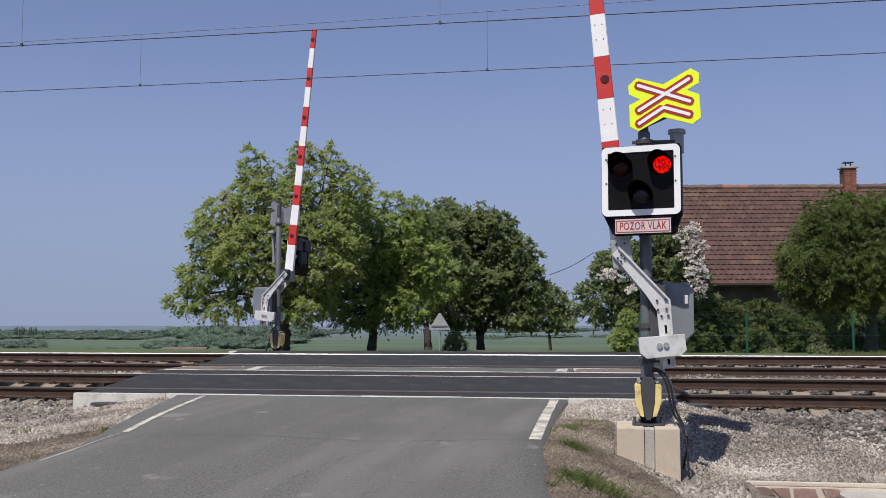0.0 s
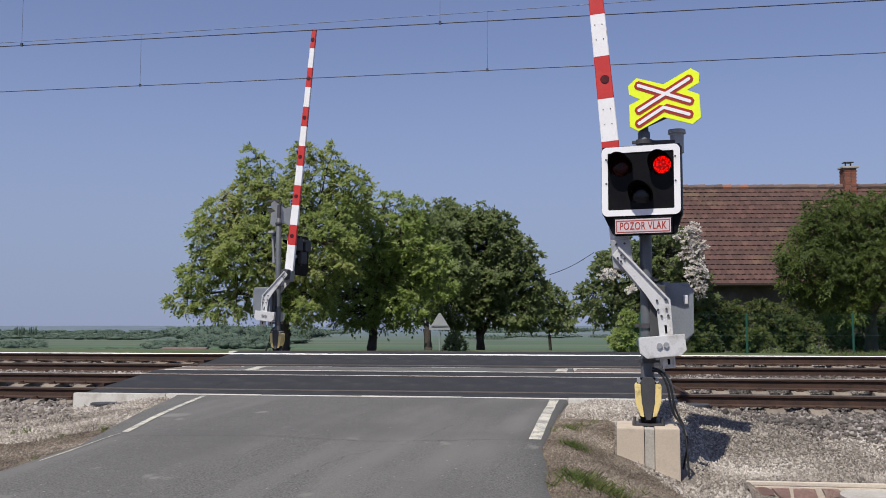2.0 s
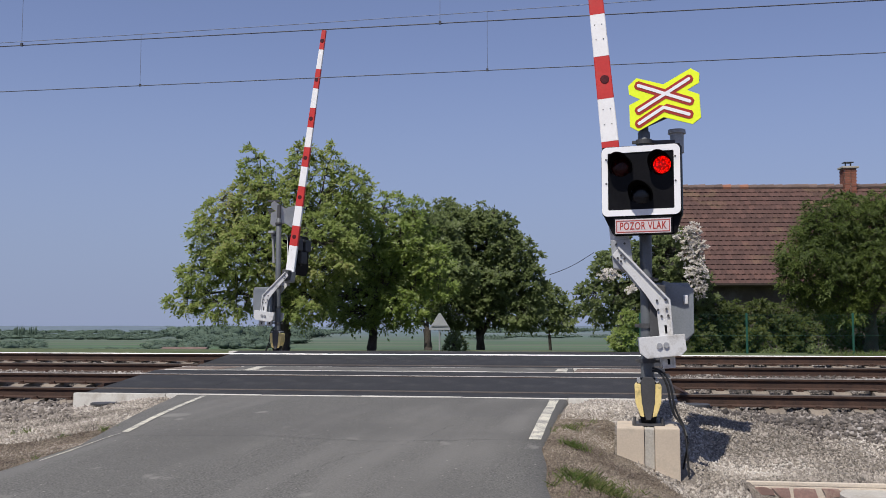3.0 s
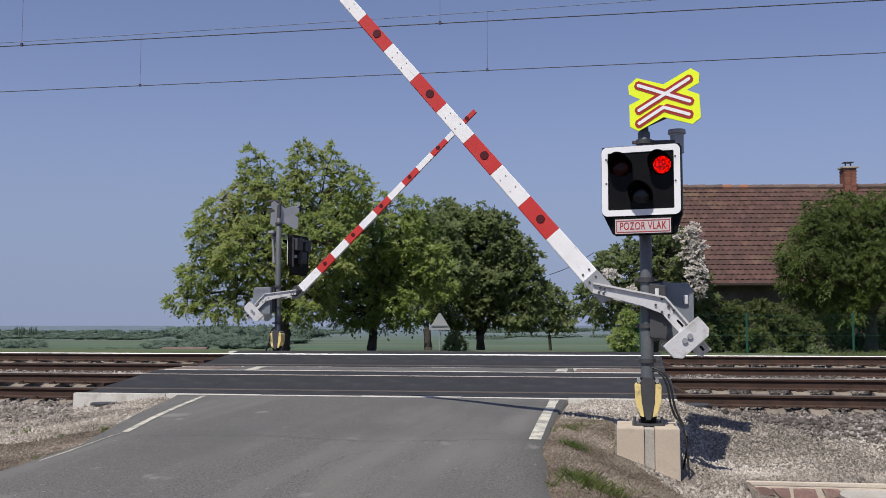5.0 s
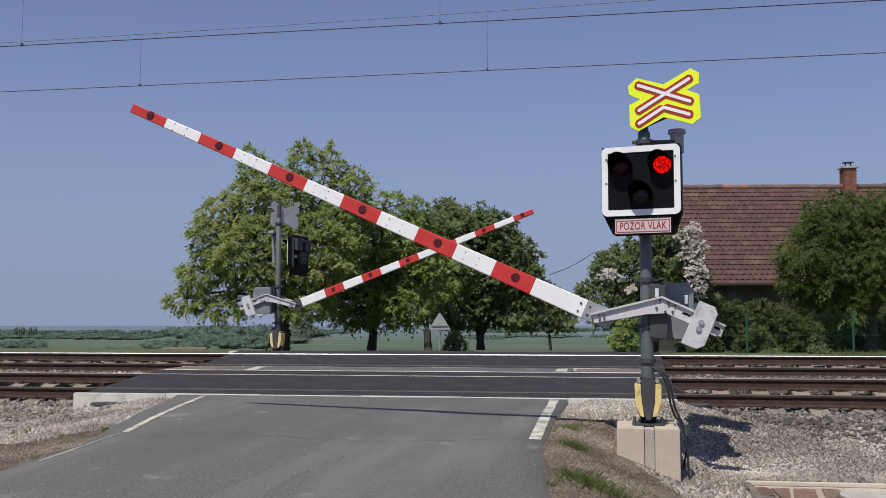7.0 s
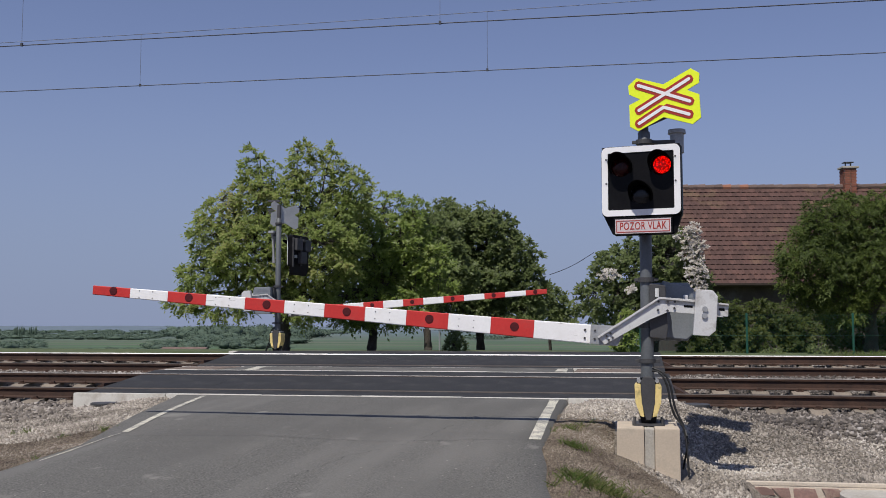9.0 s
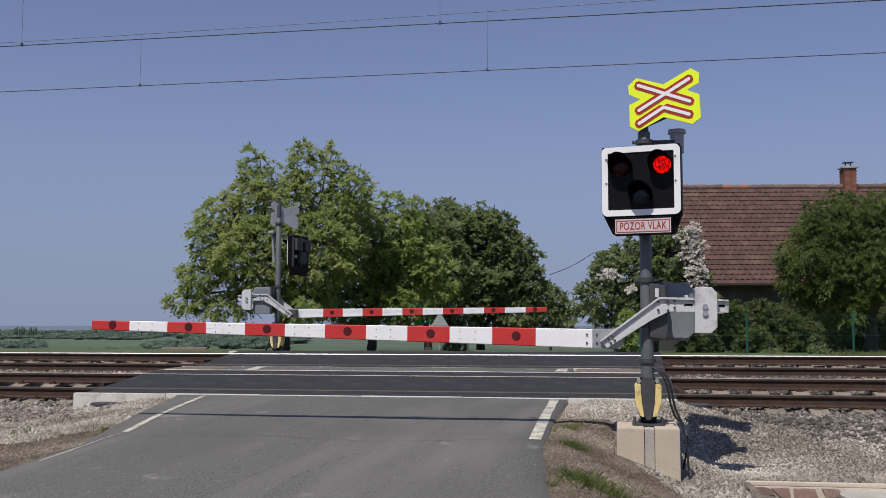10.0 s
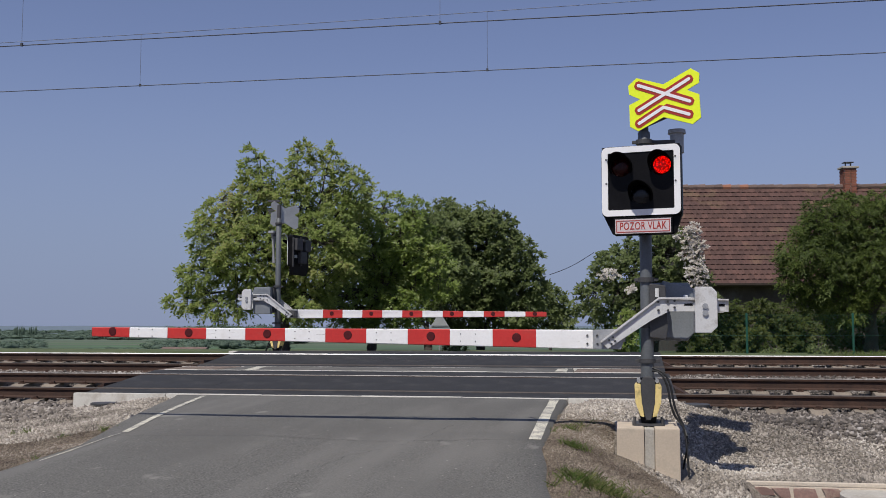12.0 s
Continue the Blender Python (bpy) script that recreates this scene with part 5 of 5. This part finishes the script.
for i, (x, y, z, rx, rz) in enumerate(((8.3, 30.3, 1.8, 0.8, 0.75), (9.5, 30.6, 1.8, 0.9, 0.8), (10.6, 30.4, 1.4, 0.7, 0.7), (7.4, 29.6, 1.4, 0.6, 0.6), (8.9, 29.2, 1.25, 0.6, 0.5))):
    tree("garden_shrub", "leafy green garden shrub behind the fence", (x, y, 0.85), [(x, y, z, rx, 0.7, rz), (x + 0.4 * rx, y - 0.1, z - 0.25, rx * 0.8, 0.6, rz * 0.8), (x - 0.5 * rx, y, z - 0.3, rx * 0.7, 0.6, rz * 0.7)],
         170, 30 + i, GARDENLEAF, 0.05, 0.4, 0.17, "garden shrubs", (0.4, 1.0), 0.15, "shrub", **SHRUBSPRAY)
for i, (x, y, z, rx, rz) in enumerate(((0.35, 33, 1.1, 0.4, 0.5), (8.6, 26.8, 0.95, 0.3, 0.25), (9.9, 26.9, 0.95, 0.35, 0.3))):
    tree("low_shrub", "low dark green undergrowth shrub", (x, y, 0.8), [(x, y, z, rx, 0.5, rz), (x + 0.5 * rx, y, z - 0.1, rx * 0.6, 0.4, rz * 0.8)], 70, 50 + i, DARKLEAF, 0.04, 0.3, 0.14, "undergrowth", (0.4, 1.0), 0.15, "shrub", **SHRUBSPRAY)


# added hedge: dark leaves stand in for the deep shade below the yew
for i, x in enumerate((10.2, 11.7, 13.2, 14.7, 16.2)):
    tree("shade_hedge", "added dark hedge standing in for shade behind the fence", (x, 35.5, 0.7), [(x, 35.5, 1.5, 1.0, 0.7, 1.1), (x + 0.6, 35.6, 2.0, 0.8, 0.6, 0.8)], 150, 80 + i, SHADELEAF, 0.07, 0.4, 0.2, "garden hedge", (0.5, 1.0), 0.1, "shrub", **SHRUBSPRAY)


def far_woods():
    """Hedges, woods and a row of poplars far out in the fields."""
    rng = np.random.default_rng(77)
    lobes = []
    to_cross = CROSS.inverted()

    def clump(bearing, dist, h, wide):
        p = to_cross @ Vector((bearing * dist, dist, 0))
        g = h * rng.uniform(0.55, 1.2)
        lobes.append((p.x, p.y, float(ground_z(p.x, p.y)) + g * 0.4, wide * rng.uniform(0.7, 1.3), wide * 0.9, g * 0.62))

    # (distance, first and last bearing, height, width of a clump, how many)
    for dist, b0, b1, h, wide, count in (
            (2300, -0.47, -0.1, 5, 26, 60), (1800, -0.47, -0.2, 3.5, 18, 50), (1250, -0.47, -0.285, 4.5, 11, 60), (1300, -0.30, -0.2, 5, 9, 30),
            (1500, -0.27, -0.12, 15, 20, 46), (1150, -0.255, -0.14, 14, 15, 44), (950, -0.25, -0.14, 6, 10, 40),
            (660, -0.46, -0.39, 4, 5, 30), (640, -0.29, -0.262, 4.5, 4.5, 16), (680, -0.255, -0.15, 4.5, 6, 40),
            (2400, 0.0, 0.3, 6, 40, 30), (1300, 0.02, 0.22, 3, 16, 14),
            (480, -0.42, -0.27, 1.7, 3.2, 60), (430, -0.46, -0.25, 1.8, 3.4, 90), (300, -0.46, -0.22, 1.2, 2.4, 90)):
        for _ in range(count):
            clump(rng.uniform(b0, b1), dist * rng.uniform(0.82, 1.18), h, wide)
    for i in range(12):
        b = -0.420 + 0.0017 * i + (0.003 if i > 6 else 0) + rng.uniform(-0.0006, 0.0006)
        p = to_cross @ Vector((b * 1350, 1350, 0))
        lobes.append((p.x, p.y, float(ground_z(p.x, p.y)) + 8.0, 1.5, 1.5, 7.5 * rng.uniform(0.75, 1.15)))
    Ps, Fs, o = [], [], 0
    for i, lb in enumerate(lobes):
        k = max(0.28, lb[3] * 0.085)
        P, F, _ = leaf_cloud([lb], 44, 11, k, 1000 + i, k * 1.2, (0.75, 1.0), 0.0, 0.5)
        Ps.append(P), Fs.append(F + o)
        o += len(P)
        core = np.array([(lb[0] + lb[3] * 0.75 * math.cos(a) * math.cos(b) * rng.uniform(0.6, 1.15), lb[1] + lb[4] * 0.8 * math.sin(a) * math.cos(b), lb[2] + lb[5] * 0.75 * math.sin(b) * rng.uniform(0.6, 1.15)) for b in np.linspace(-1.5, 1.5, 7) for a in np.linspace(0, 2 * math.pi, 10, endpoint=False)])
        Ps.append(core)
        Fs.append(np.array([(o + r * 10 + q, o + r * 10 + (q + 1) % 10, o + r * 10 + 10 + (q + 1) % 10, o + r * 10 + 10 + q) for r in range(6) for q in range(10)]))
        o += len(core)
    ob = new("far_woods", raw_mesh("far_woods", np.concatenate(Ps), np.concatenate(Fs), FARLEAF))
    ob.matrix_world = CROSS
    tagged(ob, "hedges, woods and poplars across far fields, haze in their colour", "trees", kind="stuff")


far_woods()


def grass():
    """Tufts of half-dry grass on the verges."""
    rng = np.random.default_rng(5)
    n = 900
    s, d = rng.uniform(-8, 4.2, n), rng.uniform(-10, -3.2, n)
    s, d = np.repeat(s, 34), np.repeat(d, 34)
    s, d = s + rng.normal(size=len(s)) * 0.035, d + rng.normal(size=len(d)) * 0.035
    dens = np.array([noise.noise((a * 1.1, b * 1.1, 7)) for a, b in zip(s, d)])
    le, re = road_edges(d)
    right = (s > re - 0.03) & (s < re + 0.75) & (d < -4.0)
    left = (s < le) & (d < -5.0)
    k = (right & (dens > 0.32)) | (left & (dens > 0.1))
    k &= ~((s > 2.6) & (d > -5.3))
    s, d = s[k], d[k]
    for cs_, cd_, w_, cnt in ((2.32, -5.55, 0.07, 330), (2.5, -7.4, 0.11, 800), (2.72, -7.45, 0.08, 260), (2.8, -6.9, 0.15, 60)):
        s, d = np.concatenate([s, cs_ + rng.normal(size=cnt) * w_]), np.concatenate([d, cd_ + rng.normal(size=cnt) * w_])
    ns_, nd_ = rng.uniform(7.5, 12, 2200), rng.uniform(6.5, 9.5, 2200)
    s, d = np.concatenate([s, ns_]), np.concatenate([d, nd_])
    z = ground_at(s, d)
    m = len(s)
    a, h = rng.uniform(0, 6.28, m), rng.uniform(0.02, 0.085, m) * (1 + (s > 6) * 1.0)
    lean = rng.normal(size=(m, 2)) * 0.05
    w = 0.003
    P = np.stack([np.stack([s - w * np.cos(a), d - w * np.sin(a), z], -1), np.stack([s + w * np.cos(a), d + w * np.sin(a), z], -1),
                  np.stack([s + lean[:, 0] * 0.5 + w * 0.7 * np.cos(a), d + lean[:, 1] * 0.5 + w * 0.7 * np.sin(a), z + h * 0.6], -1), np.stack([s + lean[:, 0], d + lean[:, 1], z + h], -1)], 1).reshape(-1, 3)
    ob = new("verge_grass", raw_mesh("verge_grass", P, np.arange(4 * m).reshape(-1, 4), GRASSBLADE))
    ob.matrix_world = CROSS
    tagged(ob, "half-dry grass tufts on the road verge", "grass", kind="stuff")


grass()

# ---- house ----
def build_house():
    root = thing("house", pose(10.2, 43.5, 0.15, 0, 0, -2), "old dark-walled house with a brown tiled roof", "house")
    L, eave, ridge, run = 17.0, 3.4, 8.1, 4.2
    part("wall", box(bmesh.new(), 0.3, L, 0.35, 0.7, -0.6, eave - 0.05), WALLBROWN, root, "dark brown wall")
    part("wall", box(bmesh.new(), 0.3, L, 2 * run - 0.7, 2 * run - 0.35, -0.6, eave - 0.05), WALLBROWN, root)
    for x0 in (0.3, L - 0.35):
        part("gable_wall", prism(bmesh.new(), [(0.7, -0.6), (2 * run - 0.7, -0.6), (2 * run - 0.7, eave), (run, ridge - 0.25), (0.7, eave)], x0, x0 + 0.35, "x"), WALLBROWN, root)
    slope = Vector((0, run, ridge - eave))
    length = slope.length
    for sg in (1, -1):
        y0 = 0.0 if sg > 0 else 2 * run
        bm = prism(bmesh.new(), [(y0, eave - 0.14), (y0, eave - 0.05), (run, ridge - 0.05), (run, ridge - 0.2)], 0.0, L + 0.4, "x")
        part("roof", bm, DARKWOOD, root, "dark roof boarding")
    bm = prism(bmesh.new(), [(-0.06, eave - 0.16), (-0.16, eave - 0.1), (-0.17, eave - 0.02), (-0.05, eave - 0.06)], 0, L + 0.4, "x")
    part("gutter", bm, DARKWOOD, root, "dark eaves gutter")
    # flat tiles, row over row
    pitch = math.degrees(math.atan2(ridge - eave, run))
    rows, tw = 21, 0.25
    step = length / rows
    bm = bmesh.new()
    # an interlocking tile: a shallow pan with a roll along one side and a thick tail
    across = [(-tw / 2 + 0.004, 0.0), (-tw / 2 + 0.05, 0.0), (tw * 0.2, 0.003), (tw * 0.34, 0.02), (tw / 2 + 0.01, 0.02), (tw / 2 + 0.012, 0.0)]
    tail = [bm.verts.new((x, -0.05, 0.055 + z)) for x, z in across]
    head = [bm.verts.new((x, step * 1.08, 0.012 + z)) for x, z in across]
    foot = [bm.verts.new((x, -0.045, 0.0)) for x, z in across]
    for i in range(len(across) - 1):
        bm.faces.new((tail[i], tail[i + 1], head[i + 1], head[i]))
        bm.faces.new((foot[i], foot[i + 1], tail[i + 1], tail[i]))
    me = finish("roof_tile", bm, TILE)
    worn = me.copy()
    worn.materials[0] = NEWTILE
    rng = random.Random(9)
    picked, rest = 0, bmesh.new()
    for r in range(rows):
        v = (r + 0.0) / rows
        for c in range(int((L + 0.3) / tw)):
            x = 0.15 + c * tw + (tw / 2 if r % 2 else 0)
            m = pose(x, run * v, eave + (ridge - eave) * v - 0.045 + rng.uniform(-0.006, 0.006), pitch + rng.uniform(-0.6, 0.6), 0, rng.uniform(-1, 1))
            if x < 9 and r % 3 == 0 and picked < 300 and rng.random() < 0.85:
                part("roof_tile", worn if rng.random() < 0.012 else me, None, root, m=m)
                picked += 1
            else:
                k = len(rest.verts)
                rest.from_mesh(me)
                rest.verts.ensure_lookup_table()
                for q in rest.verts[k:]:
                    q.co = m @ q.co
    joined = bpy.data.meshes.new("roof_tiles")
    rest.to_mesh(joined)
    rest.free()
    joined.materials.clear()
    joined.materials.append(TILE)
    tagged(part("roof_tiles", joined, None, root), kind="stuff")
    bm = bmesh.new()
    tube(bm, [(-0.21, 0, 0), (0.21, 0, 0.012)], [0.13, 0.15], 10)
    rt = finish("ridge_tile", bm, RIDGE)
    hot = rt.copy()
    hot.materials[0] = NEWTILE
    for i in range(43):
        part("ridge_tile", hot if i in (7, 9) else rt, None, root, m=pose(0.2 + 0.4 * i, run, ridge - 0.02 + rng.uniform(-0.015, 0.015), 0, 0, rng.uniform(-1.5, 1.5)))
    # chimney in brick courses
    cx, cy = 8.7, run
    stack = part("chimney", box(bmesh.new(), cx - 0.27, cx + 0.27, cy - 0.27, cy + 0.27, ridge - 0.8, ridge + 0.84), CONCRETE, root, "red brick chimney")
    bm = box(bmesh.new(), -0.13, 0.13, -0.03, 0.03, 0, 0.065, 0.004)
    br = finish("brick", bm, BRICK)
    for r in range(15):
        for i in range(2):
            o = (-0.145 if i == 0 else 0.145) + (0.02 if r % 2 else -0.02)
            z = ridge - 0.35 + r * 0.078
            part("brick", br, None, stack, m=pose(cx + o, cy - 0.28, z, 0, 0, 0))
            part("brick", br, None, stack, m=pose(cx - 0.28, cy + o, z, 0, 0, 90))
    part("chimney_cap", box(bmesh.new(), cx - 0.38, cx + 0.38, cy - 0.38, cy + 0.38, ridge + 0.84, ridge + 0.92, 0.01), CONCRETE, root, "concrete chimney slab")
    bm = bmesh.new()
    for sx in (-0.12, 0.12):
        tube(bm, [(cx + sx, cy, ridge + 0.9), (cx + sx, cy, ridge + 1.12)], [0.03, 0.03], 8)
    box(bm, cx - 0.22, cx + 0.22, cy - 0.2, cy + 0.2, ridge + 1.12, ridge + 1.15)
    part("chimney_cowl", bm, DARKGREY, root, "dark metal cowl")


build_house()


def build_fence():
    root = thing("garden_fence", Matrix.Identity(4), "green chain-link garden fence on thin posts", "fence")
    xs = [7.8 + 2.73 * i - 2.73 for i in range(7)]
    for x in xs:
        bm = tube(bmesh.new(), [(x, 26.2, 0.6), (x, 26.2, 1.99), (x, 26.2, 2.0)], [0.03, 0.03, 0.012], 10)
        part("post", bm, FENCEGREEN, root)
    vs, fs = [], []
    a, b, z0, z1, st, w = xs[0], xs[-1], 0.85, 1.95, 0.1, 0.0014
    h = z1 - z0
    t = a - h
    while t < b:
        for sg in (1, -1):
            x0, x1 = (t, t + h) if sg > 0 else (t + h, t)
            k = len(vs)
            vs += [(x0 - w, 26.2, z0), (x0 + w, 26.2, z0), (x1 + w, 26.2, z1), (x1 - w, 26.2, z1)]
            fs.append((k, k + 1, k + 2, k + 3))
        t += st
    tagged(part("mesh", raw_mesh("mesh", vs, fs, FENCEGREEN), None, root, "green wire mesh"), kind="stuff")
    bm = bmesh.new()
    for z in (0.9, 1.42, 1.95):
        tube(bm, [(xs[0], 26.18, z), (xs[-1], 26.18, z)], [0.004, 0.004], 6)
    part("line_wire", bm, FENCEGREEN, root)


build_fence()


def build_triangle_sign():
    root = thing("road_sign", pose(-0.12, 36, -0.1, 0, 0, 6), "grey back of a triangular road sign on a post", "road sign")
    part("post", tube(bmesh.new(), [(0, 0, -1.5), (0, 0, 2.2)], [0.03, 0.03], 8), GALV, root)
    part("plate", prism(bmesh.new(), [(-0.36, 1.66), (0.36, 1.66), (0.38, 1.69), (0.03, 2.25), (-0.03, 2.25), (-0.38, 1.69)], -0.05, -0.03, "y"), SIGNBACK, root, "grey metal sign back")
    part("brace", box(bmesh.new(), -0.3, 0.3, -0.075, -0.052, 1.78, 1.82), GALV, root)


build_triangle_sign()


def build_barn():
    root = thing("barn", pose(-42.0, 150, -6.5, 0, 0, -10), "distant low barn with a red-brown roof", "barn")
    part("wall", box(bmesh.new(), 0, 6.5, 0, 5, 0, 3.9), CONCRETE, root, "pale wall")
    part("roof", prism(bmesh.new(), [(-0.4, 3.75), (2.5, 5.2), (5.4, 3.75), (5.4, 3.9), (2.5, 5.4), (-0.4, 3.9)], -0.3, 6.8, "x"), RIDGE, root, "red-brown roof")


build_barn()


def build_stone_wall():
    """A low retaining wall of broken reddish stones set in pale mortar, under a concrete edge."""
    root = thing("rubble_wall", CROSS @ pose(5.1, -5.0, 0.02, 0, 0, 1), "low reddish rubble retaining wall with a pale concrete edge", "wall", kind="structure")
    part("core", box(bmesh.new(), -1.04, 3.0, 0.1, 0.4, -0.75, -0.031, 0.01), MORTAR, root, "pale mortar bed")
    part("coping", box(bmesh.new(), -1.05, 3.0, 0.098, 0.16, -0.03, 0.012, 0.01), MORTAR, root, "pale concrete edge")
    rng = random.Random(4)
    cols, rows = 17, 4
    grid = [[(-1.02 + 4.0 * i / cols + (rng.uniform(-0.095, 0.095) if 0 < i < cols else 0), -0.034 - 0.15 * j + (rng.uniform(-0.06, 0.06) if j else 0)) for i in range(cols + 1)] for j in range(rows + 1)]
    for j in range(rows):
        for i in range(cols):
            pts = [grid[j + 1][i], grid[j + 1][i + 1], grid[j][i + 1], grid[j][i]]
            for k in sorted(rng.sample(range(4), 2), reverse=True):
                p, q = pts[k], pts[(k + 1) % len(pts)]
                f = rng.uniform(0.35, 0.65)
                pts.insert(k + 1, (p[0] + (q[0] - p[0]) * f + rng.uniform(-0.035, 0.035), p[1] + (q[1] - p[1]) * f + rng.uniform(-0.03, 0.03)))
            cx, cz = sum(p[0] for p in pts) / len(pts), sum(p[1] for p in pts) / len(pts)
            f = rng.uniform(0.66, 0.9)
            part("stone", prism(bmesh.new(), [(cx + (x - cx) * f, cz + (z - cz) * f) for x, z in pts], 0.088 - rng.uniform(0, 0.012), 0.15, "y", 0.006), STONEWALL, root)


build_stone_wall()


def build_shaft():
    """A round concrete shaft ring with its lid, before the retaining wall."""
    root = thing("shaft_ring", pose(4.5, 10.05, -0.9), "round grey concrete shaft with a flat lid", "shaft")
    part("ring", prism(bmesh.new(), circle(0.58, 40), 0.0, 0.8, "z", 0.01), CONCRETE, root)
    part("lid", prism(bmesh.new(), circle(0.6, 40), 0.802, 0.872, "z", 0.015), CONCRETE, root, "weathered concrete lid")


build_shaft()

bm = tube(bmesh.new(), [(4.2 + 1.6 * i / 8, 40 - 1.0 * i / 8, 3.72 + 0.8 * i / 8 - 0.09 * math.sin(math.pi * i / 8)) for i in range(9)], [0.012] * 9, 6)
tagged(new("service_cable", finish("service_cable", bm, CABLE)), "thin dark overhead service cable", "cable")
for ls, ld in ((-4.75, -1.88), (3.74, -1.95)):
    lid = new("manhole_lid", finish("manhole_lid", prism(bmesh.new(), circle(0.2, 20), 0, 0.035, "z", 0.01), DARKGREY))
    lid.matrix_world = CROSS @ pose(ls, ld, float(ground_at(ls, ld)) + 0.02)
    tagged(lid, "dark round cover on the gravel", "cover", "cable pit covers")


# ---- what moves ----
def motions():
    near = ((0.0, 84.4), (2.95, 84.4), (3.1, 83.9), (3.2, 82.6), (3.5, 77.4), (4.0, 67.4), (4.5, 57.0), (4.8, 51.5), (5.0, 48.7), (5.5, 42.1), (6.0, 35.7), (6.5, 29.5), (7.0, 23.6), (7.2, 21.4),
            (8.0, 12.8), (8.8, 5.5), (9.0, 4.3), (9.5, 2.05), (10.0, 0.7), (10.25, 0.15), (10.5, 0.18), (11.0, 0.0), (12.0, 0.0))
    far = ((0.0, 83.7), (2.75, 83.7), (2.95, 82.6), (3.2, 77.3), (3.5, 71.5), (4.0, 61.5), (4.5, 52.0), (4.8, 46.9), (5.0, 44.4), (5.5, 38.0), (6.0, 31.9), (6.5, 26.1), (7.0, 20.6), (7.2, 18.5),
           (8.0, 11.2), (8.8, 5.3), (9.0, 4.5), (9.5, 2.6), (10.0, 0.9), (10.3, 0.0), (10.5, -0.1), (11.0, 0.0), (12.0, 0.0))
    walk(near_boom, [(t, pose(0.17, 0, 1.25, 0, a, 0)) for t, a in near])
    walk(far_boom, [(t, pose(0.17, 0, 1.25, 0, a - 1.0 * (1 - a / 84), 0)) for t, a in far])
    side = lambda q: UNIT @ pose(0.225 * q, 0.008, 0.165)
    rows, q, t = [(0.0, side(1))], 1, 0.1
    while t < 12.0:
        rows += [(t - 1 / 30, side(q)), (t + 1 / 30, side(-q))]
        q, t = -q, t + 0.5
    walk(near_light, rows + [(12.0, side(q))])


motions()
